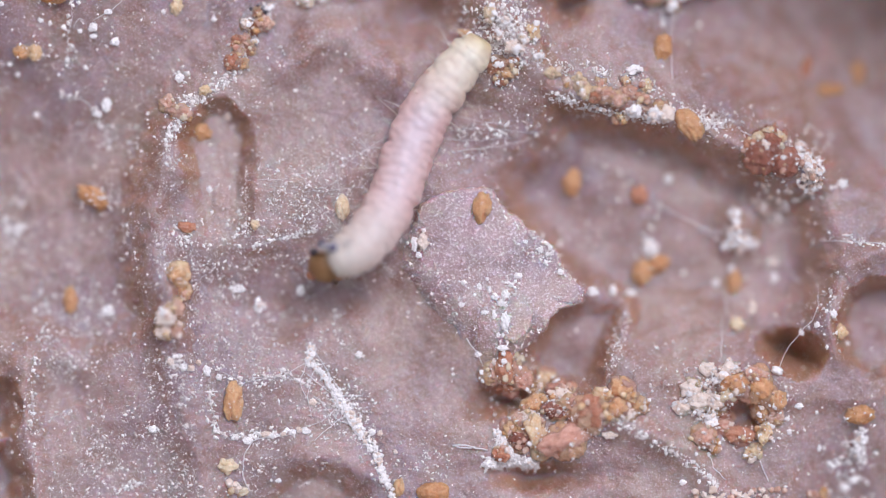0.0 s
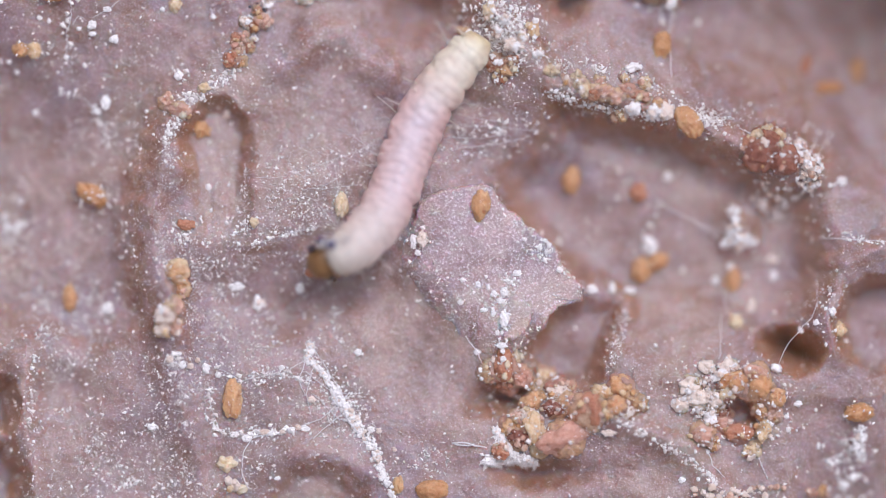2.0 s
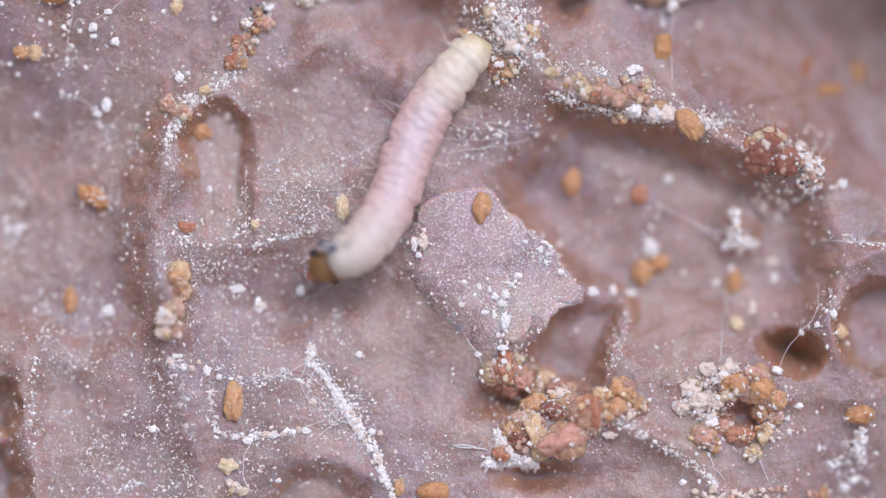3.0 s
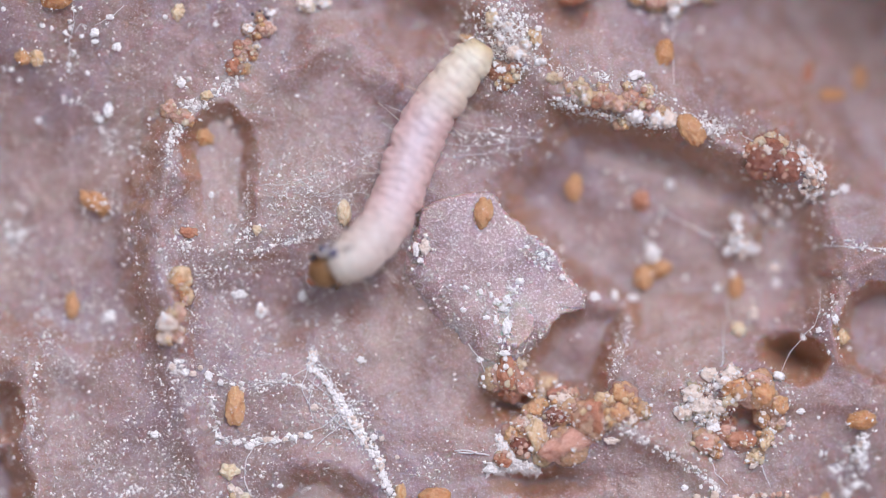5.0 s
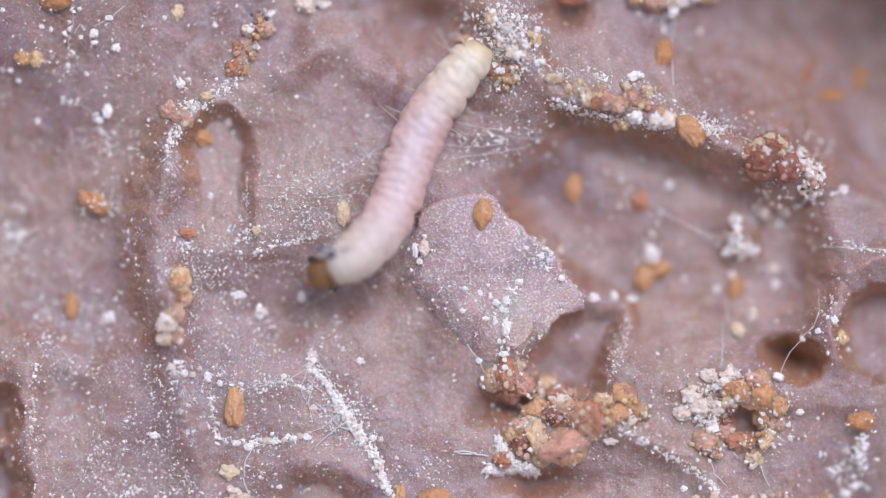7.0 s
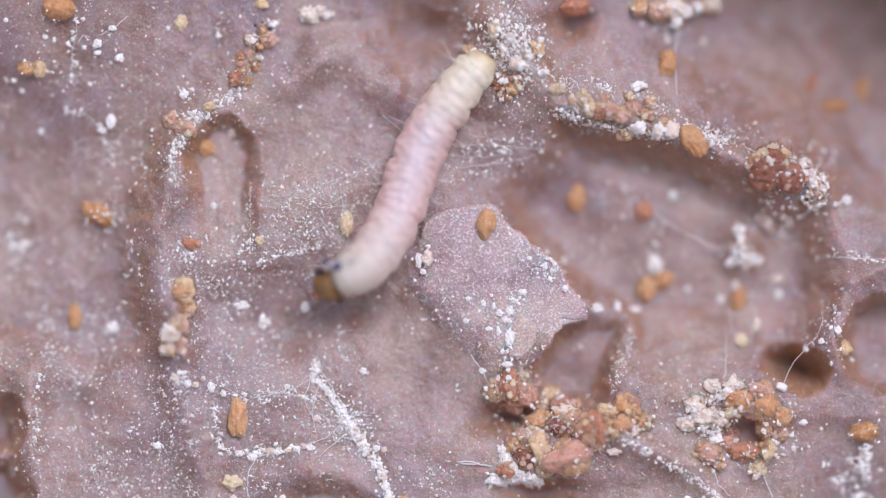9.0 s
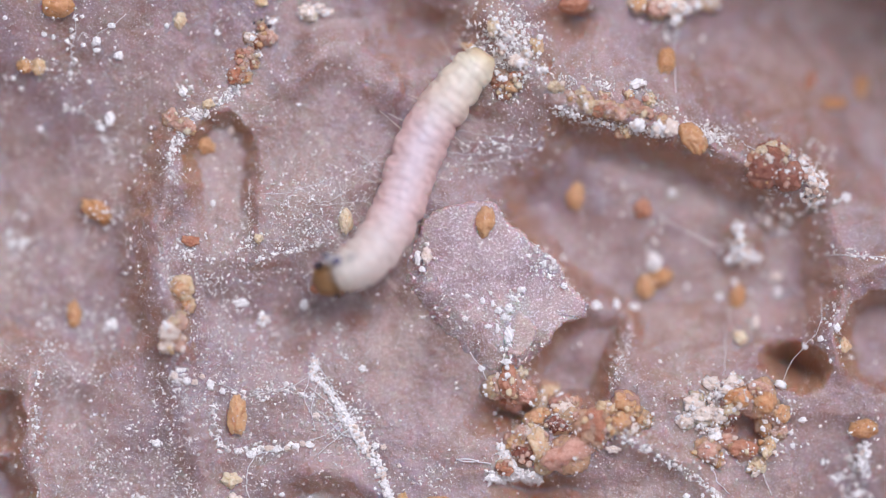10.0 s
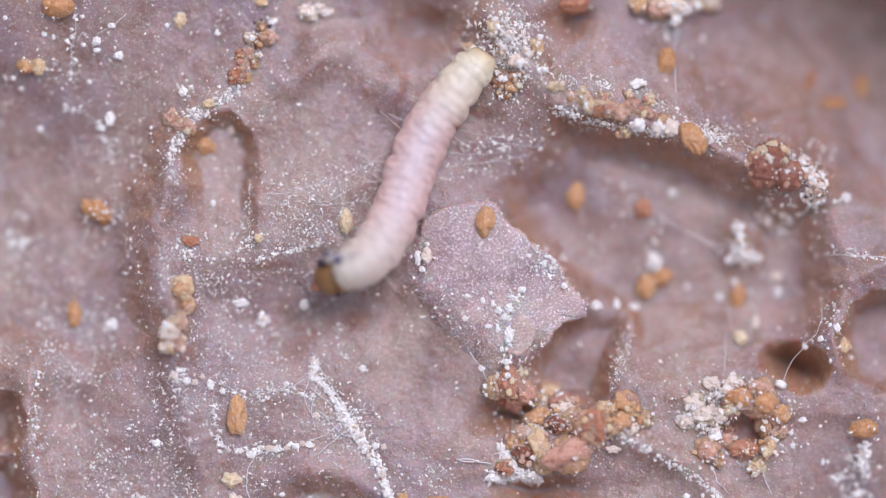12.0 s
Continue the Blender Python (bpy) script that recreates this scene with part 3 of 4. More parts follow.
def clump(name, points, spread, n, sizes, mix, label, seed, rise=0.0, category="frass clump", base=None):
    """Crumbs heaped along a line of the plan, each one a part."""
    rnd = random.Random(seed)
    mid = points[len(points) // 2]
    base = base or thing(name, at(*mid, ground_at(*mid)), label, category)
    line = along(points, n)
    names = [k for k, w in mix for _ in range(w)]
    for u, v in line:
        r = rnd.uniform(*sizes) * rnd.uniform(0.75, 1.1)
        a, d = rnd.uniform(0, 2 * math.pi), spread * math.sqrt(rnd.random())
        u, v = u + d * math.cos(a), v + d * math.sin(a)
        h = surface(u, v) + r * 0.45 + rise * max(0.0, 1 - d / spread) * rnd.random()
        g = new("grain", rnd.choice(SHARED[rnd.choice(names)]))
        g.parent = base
        turn = Euler((rnd.uniform(0, 6), rnd.uniform(0, 6), rnd.uniform(0, 6))).to_matrix().to_4x4()
        g.matrix_local = Matrix.Translation(at(u, v, h) - base.location) @ turn @ Matrix.Diagonal((r, r * rnd.uniform(0.8, 1.2), r, 1))
    return base


CHALK = [("white", 6), ("pale", 1)]


def mound_material():
    """Moist frass matter in rose-brown, orange and amber that run together; its colour paints the warm glow between
    lumps.
    """
    m, nt, p = nodes_of("frass_glow_bed")
    tone = nt.nodes.new("ShaderNodeAttribute")
    tone.attribute_name = "tone"
    sep = nt.nodes.new("ShaderNodeSeparateColor")
    nt.links.new(tone.outputs["Color"], sep.inputs[0])
    r = ramp_node(nt, sep.outputs[0], [(0.0, (0.37, 0.165, 0.115)), (0.35, (0.54, 0.285, 0.225)), (0.58, (0.70, 0.41, 0.26)), (0.80, (0.84, 0.58, 0.37)), (1.0, (0.92, 0.75, 0.64))])
    n = noise_node(nt, 9000, 4, 0.65)
    mott = ramp_node(nt, n.outputs["Fac"], [(0.28, (0.80, 0.74, 0.70)), (0.5, (1, 1, 1)), (0.72, (1.15, 1.15, 1.15))])
    nt.links.new(mix_node(nt, 1.0, r.outputs[0], mott.outputs[0], "MULTIPLY"), p.inputs["Base Color"])
    p.inputs["Roughness"].default_value = 0.10
    p.inputs["Transmission Weight"].default_value = 0.08
    p.inputs["IOR"].default_value = 1.42
    scatter(p, 1.0, (1.0, 0.75, 0.55), 0.0005)
    bump_node(nt, p, n.outputs["Fac"], 0.00003, 0.8)
    return m


M_MOUND = mound_material()


def mound(lumps, base, seed):
    """One lumpy body of matter, the upper hull of many rounded lumps (u, v, height, radius, tone)."""
    step = 1.6
    lu, lv, lh, lr, lt = (np.array(c) for c in zip(*lumps))
    us = np.arange((lu - lr).min() - 4, (lu + lr).max() + 4, step)
    vs = np.arange((lv - lr).min() - 4, (lv + lr).max() + 4, step)
    gu, gv = np.meshgrid(us, vs)
    wu = gu + 3.2 * field(gu, gv, 10, 2) + 1.4 * field(gu, gv, 4, 3)
    wv = gv + 3.2 * field(gu, gv, 10, 5) + 1.4 * field(gu, gv, 4, 6)
    total, tones, hull = np.zeros(gu.shape), np.zeros(gu.shape), np.full(gu.shape, -1e3)
    for u, v, h, r, t in zip(lu, lv, lh, lr, lt):
        d = np.abs((wu - u) / r) ** 2.5 + np.abs((wv - v) / r) ** 2.5
        z = np.where(d < 1, h + r * 0.9 * np.maximum(1 - d, 0) ** 0.45, -1e3)
        w = np.exp(np.clip((z - 20) / 2.5, -60, 60))
        total, tones = total + w, tones + w * t
        hull = np.maximum(hull, z)
    ground = relief(gu.ravel(), gv.ravel()).reshape(gu.shape)
    z = np.maximum(hull, ground - 9) + 1.8 * field(gu, gv, 7, 1) + 1.0 * field(gu, gv, 3.4, 4)
    keep = hull > ground - 6
    cell = keep[:-1, :-1] | keep[1:, :-1] | keep[:-1, 1:] | keep[1:, 1:]
    nv, nu = gu.shape
    q = (np.arange(nv - 1)[:, None] * nu + np.arange(nu - 1)[None, :])[cell]
    quads = np.stack([q, q + nu, q + nu + 1, q + 1], 1)
    used, faces = np.unique(quads, return_inverse=True)
    co = np.stack([(gu.ravel() - 784) * U, (441 - gv.ravel()) * U, z.ravel() * U], 1)[used] - np.array(base.location)
    me = bpy.data.meshes.new("mass")
    me.from_pydata(co.tolist(), [], faces.reshape(-1, 4).tolist())
    me.polygons.foreach_set("use_smooth", np.ones(len(me.polygons), bool))
    ink = me.attributes.new("tone", "FLOAT_COLOR", "POINT")
    t = (tones / np.maximum(total, 1e-20)).ravel()[used]
    ink.data.foreach_set("color", np.stack([t, t, t, np.ones(len(t))], 1).ravel())
    me.materials.append(M_MOUND)
    ob = new("mass", me)
    ob.parent = base
    return tagged(ob, "moist bed matter with the warm glow painted in")


LOBE = {"u": M_UMBER, "r": M_RUSSET, "s": M_ROSE, "o": M_ORANGE, "a": M_AMBER, "p": M_PALE, "w": M_WHITE}


def lobes(label, pieces, grains, mix, seed, bed=(0.3, 0.7)):
    """Translucent lumps pressed together, each a part: u, v, half length, half width, turn, lift, stuff; small grains
    stick to them, white ones partly as painted glints.
    """
    rnd = random.Random(seed)
    u, v = pieces[0][:2]
    base = thing("frass_clump", at(u, v, ground_at(u, v)), label, "frass clump")
    tops = []
    for n, (u, v, a, b, turn, lift, stuff) in enumerate(pieces):
        chalky = stuff == "w"
        a, b = (a * 0.9, b * 0.9) if chalky else (a * 1.2, b * 1.2)
        r = min(a, b)
        h = surface(u, v) + lift + r * 0.3
        ob = part("lump", crumbly((a, b, r * 0.8), seed * 31 + n, 0.34 if chalky else 0.26), LOBE[stuff], base, "", not chalky)
        ob.matrix_local = Matrix.Translation(at(u, v, h) - base.location) @ pose(0, 0, 0, rnd.uniform(-14, 14), rnd.uniform(-14, 14), -turn)
        tops.append((u, v, a, b, h + r * 0.75))
    # warm-coloured bed paints the glow of scattered light in the gaps and round the lumps
    if bed:
        mound([(u + rnd.uniform(-4, 4), v + rnd.uniform(-4, 4), surface(u, v) - 6, min(a, b) * 1.3, rnd.uniform(*bed)) for u, v, a, b, h in tops], base, seed)
    names = [k for k, w in mix for _ in range(w)]
    for _ in range(grains):
        u, v, a, b, h = rnd.choice(tops)
        t, d = rnd.uniform(0, 6.28), math.sqrt(rnd.random())
        g = rnd.uniform(0.8, 2.0) if rnd.random() < 0.7 else rnd.uniform(2.0, 7.0)
        x, y = u + a * d * 1.05 * math.cos(t), v + b * d * 1.05 * math.sin(t)
        z = max(surface(x, y), surface(u, v) + (h - surface(u, v)) * max(1 - d ** 3, 0) ** 0.5)
        ob = new("grain", rnd.choice(SHARED[rnd.choice(names)]))
        ob.parent = base
        turn = Euler((rnd.uniform(0, 6), rnd.uniform(0, 6), rnd.uniform(0, 6))).to_matrix().to_4x4()
        ob.matrix_local = Matrix.Translation(at(x, y, z + g * 0.2) - base.location) @ turn @ Matrix.Diagonal((g, g * rnd.uniform(0.8, 1.3), g, 1))
    return base


MOIST = [("amber", 4), ("pale", 3), ("white", 3), ("rose", 3), ("orange", 3)]
# heap under the flake's south corner and the crater beside it
lobes("russet frass heap with glassy crumbs below the flake", [
    (893, 652, 15, 25, 4, 6, "r"), (897, 684, 15, 12, 0, 2, "r"), (876, 660, 15, 19, 10, -2, "s"), (860, 665, 10, 11, 0, -2, "s"),
    (924, 672, 15, 18, -20, 0, "s"), (915, 638, 8, 12, 0, 4, "a"), (938, 684, 13, 10, 0, -3, "o")], 90, MOIST, 1)
lobes("amber frass crumbs beside a white pearl below the flake", [
    (964, 671, 15, 13, 15, 5, "a"), (953, 686, 9, 12, 10, 2, "a"), (987, 682, 12, 11, 0, 10, "w"), (990, 699, 19, 14, 0, 0, "p"), (1008, 694, 11, 12, 0, 0, "a")], 60, MOIST, 2)
lobes("rose-brown and amber frass lumps round a dark hole", [
    (944, 716, 21, 14, -24, 4, "o"), (984, 728, 19, 13, 8, 0, "u"), (1014, 716, 15, 15, 0, -2, "s"), (906, 760, 12, 18, 8, 0, "o"), (918, 744, 15, 13, -30, 4, "s"),
    (946, 764, 16, 27, -8, 8, "a"), (922, 782, 17, 15, 20, 2, "u"), (934, 738, 11, 10, 0, 8, "p"), (1000, 776, 42, 23, -22, 3, "s"), (962, 792, 16, 13, 15, 2, "a"),
    (1008, 797, 10, 9, 0, 0, "p"), (1046, 732, 25, 27, 6, 4, "r"), (887, 804, 14, 10, 20, 4, "r"), (1040, 762, 16, 12, -15, 0, "s")], 190, MOIST, 3)
lobes("bright orange translucent frass crumbs heaped at a ridge", [
    (1067, 698, 14, 12, -10, 12, "a"), (1098, 690, 18, 19, 0, 2, "o"), (1131, 718, 15, 13, 0, -2, "o"), (1092, 724, 17, 15, 10, 2, "o"), (1112, 705, 15, 13, 30, 0, "o"),
    (1076, 738, 13, 11, 0, 0, "a"), (1110, 732, 11, 10, 0, 0, "p")], 70, MOIST, 4)
# round heap with a hole
lobes("round heap of orange and rose frass lumps with a hole", [
    (1302, 680, 23, 16, -10, 4, "o"), (1339, 665, 20, 14, 10, 6, "s"), (1348, 687, 18, 18, 0, 6, "o"), (1322, 690, 17, 14, 0, 2, "s"), (1288, 698, 15, 14, 0, 0, "a"),
    (1352, 727, 13, 19, 12, 2, "o"), (1374, 708, 14, 14, 0, 0, "o"), (1373, 738, 12, 14, 0, -2, "s"), (1354, 767, 11, 18, 20, 2, "a"), (1311, 772, 24, 14, 8, 3, "r"),
    (1280, 759, 18, 14, -20, 3, "s"), (1243, 772, 18, 16, 10, 2, "s"), (1265, 790, 9, 12, 0, -2, "o"), (1332, 800, 14, 10, -25, 0, "a"), (1281, 737, 12, 13, 0, 2, "u")], 200, MOIST, 5)
lobes("chalky cream lumps beside an orange frass heap", [
    (1276, 668, 16, 9, -25, 12, "w"), (1254, 654, 12, 10, 0, 4, "p"), (1222, 687, 15, 12, 10, 0, "p"), (1206, 719, 13, 10, 0, 0, "p"), (1257, 747, 12, 17, 20, 8, "w"),
    (1238, 708, 16, 12, -10, 2, "p"), (1262, 710, 14, 13, 0, 4, "p"), (1290, 654, 13, 11, 0, 6, "p")], 110, [("white", 2), ("pale", 5)], 6, (0.75, 1.0))
clump("frass_clump", [(1245, 690), (1220, 705), (1215, 720), (1260, 740), (1270, 760)], 19, 60, (2, 5), [("white", 4), ("pale", 3)], "chalky pale crumbs beside the frass heap", 6, 18)
clump("frass_clump", [(1290, 655), (1260, 670), (1250, 690)], 20, 26, (2, 5), [("white", 2), ("pale", 4)], "chalky pale crumbs on the frass heap", 19, 34)
clump("frass_clump", [(1325, 800), (1342, 798), (1335, 812)], 9, 9, (5, 11), [("amber", 3), ("pale", 2)], "few amber crumbs on the crust", 7)
# along the ledge
lobes("amber and rose frass lumps along a crust ledge", [
    (978, 130, 12, 8, 10, 0, "a"), (1024, 146, 10, 11, -12, 0, "a"), (1034, 162, 11, 13, -12, 0, "a"), (1053, 170, 12, 10, 0, -2, "r"), (1074, 170, 13, 11, 14, 0, "s"), (1092, 178, 13, 10, 0, 0, "s"),
    (1107, 146, 8, 9, 0, 0, "a"), (1142, 152, 9, 10, 0, 0, "a"), (1110, 166, 12, 10, 20, -2, "s"), (1134, 176, 13, 9, 10, -2, "r"), (1101, 206, 9, 11, 0, 4, "a"), (1168, 190, 9, 9, 0, 4, "o"),
    (1005, 148, 11, 8, 30, -2, "s"), (1064, 150, 9, 8, 0, -2, "s")], 150, MOIST, 8)
lobes("knots of white crystals on a ledge rim", [(1122, 198, 15, 12, 10, 4, "w"), (1158, 205, 13, 13, 0, 4, "w"), (1180, 202, 11, 13, 0, 4, "p"), (1120, 124, 16, 8, -20, 4, "w")],
      90, [("white", 6), ("pale", 2)], 28, ())
clump("frass_clump", [(985, 172), (1040, 190), (1100, 204), (1180, 212), (1190, 205)], 6, 100, (1.6, 5), [("white", 5), ("pale", 3)], "chalk-white crumbs along the ledge rim", 20, 8)
lobes("amber crumbs and chalky chips at the head of a ledge", [
    (867, 23, 8, 14, 0, 2, "a"), (944, 56, 10, 13, 10, 2, "a"), (824, 60, 11, 8, 10, 4, "o"), (911, 84, 14, 9, 20, 0, "p"), (895, 40, 9, 8, 0, 4, "w"), (925, 70, 9, 8, 0, 0, "p"),
    (955, 101, 9, 7, 20, 0, "w"), (882, 62, 8, 7, 0, 0, "s")], 120, [("white", 6), ("pale", 3), ("amber", 1)], 9, ())
lobes("russet translucent frass with glints painted as white grains behind the larva", [
    (880, 118, 15, 13, 0, 0, "r"), (900, 128, 14, 11, 10, 0, "o"), (906, 111, 11, 10, 0, 0, "r"), (887, 136, 11, 9, 0, -2, "r")], 90, [("white", 5), ("amber", 3), ("russet", 2)], 22, (0.1, 0.5))
lobes("dark russet frass knot with amber crumbs on top", [
    (1345, 278, 23, 20, 0, 2, "u"), (1386, 290, 22, 18, 20, 2, "u"), (1330, 262, 12, 14, 0, 2, "r"), (1365, 262, 18, 15, 0, 6, "u"), (1341, 245, 10, 9, 0, 12, "a"), (1362, 232, 9, 8, 0, 8, "a"),
    (1381, 243, 10, 8, 0, 8, "a"), (1354, 257, 9, 8, 0, 18, "p"), (1376, 262, 8, 7, 0, 18, "a")], 70, MOIST, 10, (0.0, 0.15))
clump("frass_clump", [(1410, 260), (1430, 285), (1445, 315), (1425, 330)], 19, 140, (2, 7), [("white", 4), ("pale", 4), ("rose", 1)], "chalky pale crumbs beside a russet knot", 11, 14)
# along the west rim
lobes("rose-brown frass lumps at a hollow's rim", [(297, 184, 11, 13, 0, 2, "s"), (320, 198, 17, 10, 16, 2, "s"), (330, 208, 9, 7, 0, 0, "o")], 40, MOIST, 12)
lobes("russet and orange frass lumps along a ridge", [
    (411, 108, 11, 15, 24, 0, "r"), (428, 114, 9, 8, -30, 0, "o"), (424, 90, 9, 10, 0, 0, "s"), (418, 74, 7, 11, 0, 2, "r"), (432, 70, 8, 9, 0, 0, "s"), (440, 88, 8, 8, 0, 0, "r"),
    (466, 42, 14, 11, -10, 2, "s"), (450, 52, 9, 10, 0, 0, "r"), (434, 42, 8, 8, 0, 4, "p"), (476, 13, 10, 7, -20, 2, "w"), (452, 73, 7, 5, 0, 4, "w"), (458, 26, 8, 8, 0, 0, "r")], 120, MOIST, 13)
lobes("orange and pale rose crumbs on the west ridge", [
    (311, 487, 17, 15, 0, 0, "o"), (321, 512, 13, 17, 10, -2, "o"), (312, 545, 12, 13, 0, 0, "s"), (296, 562, 15, 13, 0, 2, "p"), (291, 586, 12, 13, 0, 2, "p"), (312, 580, 10, 15, 0, 0, "s")],
    70, MOIST, 29, (0.5, 0.9))
clump("frass_clump", [(448, 22), (462, 18)], 8, 10, (2.5, 5), [("dark", 4), ("white", 1)], "black and white specks on the ridge", 14)
clump("frass_clump", [(1230, 876), (1280, 882), (1380, 872)], 14, 30, (3, 9), [("pale", 3), ("rose", 2), ("amber", 1)], "pale crumbs strewn on the crust", 15)
clump("frass_clump", [(1440, 872), (1470, 880)], 10, 12, (5, 11), [("orange", 2), ("rose", 2)], "orange frass crumbs on the crust", 16)
clump("frass_clump", [(410, 860), (425, 872)], 10, 10, (5, 10), [("pale", 3), ("amber", 1)], "pale crumbs on the west ridge", 17)
clump("frass_clump", [(1350, 345), (1380, 370), (1360, 385)], 26, 40, (2.5, 6), [("rose", 2), ("pale", 3), ("white", 2)], "small pale crumbs under the russet knot", 18)
lobes("rose and chalky lumps at the northern rim", [
    (1160, -12, 18, 14, 0, 24, "s"), (1185, -16, 19, 14, 0, 28, "p"), (1206, -10, 15, 13, 0, 28, "w"), (1191, 8, 11, 13, 0, 24, "w"), (1226, -18, 13, 11, 0, 24, "w"),
    (1252, -22, 14, 12, 0, 20, "a"), (1124, -18, 12, 12, 0, 16, "o")], 90, [("white", 4), ("pale", 3), ("rose", 1)], 30, (0.4, 0.9))
lobes("pale amber and chalky lumps at the northern edge", [(535, -6, 13, 11, 0, 0, "p"), (556, -10, 13, 9, 10, 0, "w"), (571, -3, 9, 8, 0, 0, "w"), (545, 4, 11, 7, 0, 0, "a")],
      40, [("white", 4), ("pale", 3), ("amber", 1)], 31, ())
# chalky crusts
clump("chalk_crust", [(858, 822), (890, 826), (920, 818), (948, 824)], 6, 260, (1.5, 4.6), CHALK, "ragged chalk-white crust below the frass ring", 24, 6, "crust")
clump("chalk_crust", [(878, 765), (890, 785), (905, 805), (915, 815)], 8, 200, (1.5, 4.6), CHALK, "ragged chalk-white crust beside the frass ring", 25, 6, "crust")
clump("chalk_crust", [(552, 612), (546, 642), (566, 655), (590, 692)], 5, 110, (1.6, 5.0), CHALK, "thin end of a chalk-white line on the crust", 26, 4, "crust")
clump("chalk_crust", [(592, 695), (612, 728), (640, 766)], 9, 210, (1.3, 5.6), CHALK, "broad middle of a chalk-white line on the crust", 27, 4, "crust")
clump("chalk_crust", [(642, 768), (668, 805), (682, 850), (700, 886)], 7, 120, (1.5, 5.6), CHALK, "far end of a chalk-white line on the crust", 28, 4, "crust")


# ---- single white crumbs ----
def crumb(u, v, ru, rv, seed, material, label):
    ob = new("crumb", mesh_of("crumb", lump((ru, rv, min(ru, rv) * 0.8), seed, 0.42, 3, 1.9), material, False))
    ob.location = at(u, v, surface(u, v) + min(ru, rv) * 0.4)
    return tagged(ob, label, "crumb", "white crumbs on the crust")


for n, (u, v, ru, rv) in enumerate([
        (420, 512, 13, 7), (532, 515, 7, 9), (190, 551, 10, 10),
        (270, 760, 7, 6), (366, 656, 6, 9), (388, 668, 5, 6), (1185, 316, 8, 8), (1050, 516, 9, 8), (1086, 515, 6, 9), (1116, 520, 9, 6)]):
    crumb(u, v, ru, rv, n + 3, M_WHITE, "chalk-white crumb lying on the crust")
for n, (u, v, ru, rv) in enumerate([
        (402, 206, 6, 7), (1492, 325, 9, 8), (635, 628, 6, 6),
        (1080, 770, 13, 6), (415, 774, 6, 5), (370, 335, 4, 6)]):
    crumb(u, v, ru, rv, n + 23, M_PALE if n % 3 == 0 else M_WHITE, "small pale crumb lying on the crust")
for n, (u, v, ru, rv) in enumerate([
        (164, 48, 7, 8), (203, 74, 8, 7), (165, 64, 6, 4), (141, 55, 4, 4), (72, 36, 5, 4), (88, 41, 3, 5), (151, 120, 4, 4), (118, 105, 4, 4), (187, 184, 8, 13), (172, 201, 8, 6),
        (318, 139, 7, 8), (261, 201, 3, 3), (62, 203, 5, 5), (15, 113, 5, 4), (29, 131, 4, 4), (3, 7, 4, 4), (289, 21, 4, 4), (378, 34, 5, 4), (191, 21, 7, 5)]):
    crumb(u, v, ru, rv, n + 150, M_WHITE, "chalk-white crumb in the lowland")
for n, (u, v, ru, rv) in enumerate([
        (1297, 475, 5, 6), (1212, 483, 4, 4), (1374, 491, 6, 8), (1371, 465, 11, 7), (1333, 547, 7, 13), (1420, 588, 5, 6), (1446, 575, 5, 5), (1269, 501, 6, 6), (1475, 556, 6, 7),
        (1501, 609, 4, 4)]):
    crumb(u, v, ru, rv, n + 180, M_PALE if n in (3, 4) else M_WHITE, "chalk-white crumb in the eastern basin")
for n, (u, v, ru, rv) in enumerate([
        (1414, 719, 7, 5), (1394, 742, 4, 4), (1397, 765, 4, 5), (1446, 730, 3, 3), (1514, 852, 6, 6), (1498, 864, 8, 6), (1451, 794, 3, 7), (1208, 854, 6, 5), (1237, 852, 3, 4),
        (1255, 842, 4, 4), (1232, 803, 3, 3), (1254, 804, 3, 4)]):
    crumb(u, v, ru, rv, n + 200, M_WHITE, "chalk-white crumb on the southern slope")
for n, (u, v, ru, rv) in enumerate([
        (876, 525, 6, 6), (894, 521, 7, 8), (886, 537, 6, 5), (894, 569, 8, 13), (858, 553, 6, 4), (874, 557, 3, 8), (848, 508, 4, 6), (820, 500, 4, 4), (917, 488, 8, 5),
        (898, 500, 5, 3), (862, 494, 3, 3), (866, 513, 3, 5), (817, 539, 5, 4), (882, 593, 4, 4), (992, 482, 5, 5), (957, 442, 4, 6), (969, 450, 4, 4), (973, 438, 4, 5),
        (929, 428, 4, 3), (733, 433, 5, 13), (741, 452, 5, 5), (890, 616, 9, 5), (846, 628, 6, 5)]):
    crumb(u, v, ru, rv, n + 43, M_WHITE, "chalk-white crumb lying on the flake")
crumb(749, 427, 9, 12, 90, M_PALE, "pale amber shard lying on the flake")
for n, (u, v, ru, rv) in enumerate([
        (484, 772, 5, 5), (502, 768, 5, 4), (518, 765, 6, 5), (530, 761, 5, 5), (542, 763, 7, 5), (470, 769, 9, 5), (438, 780, 7, 6), (554, 712, 7, 6), (658, 765, 6, 5),
        (672, 767, 5, 5), (492, 851, 5, 4), (303, 640, 6, 6), (325, 650, 7, 6), (338, 652, 6, 5), (318, 630, 5, 4), (352, 642, 5, 5), (500, 655, 5, 4), (700, 800, 4, 4)]):
    crumb(u, v, ru, rv, n + 120, M_PALE if n % 2 else M_WHITE, "small rounded chalky crumb on a powder line")


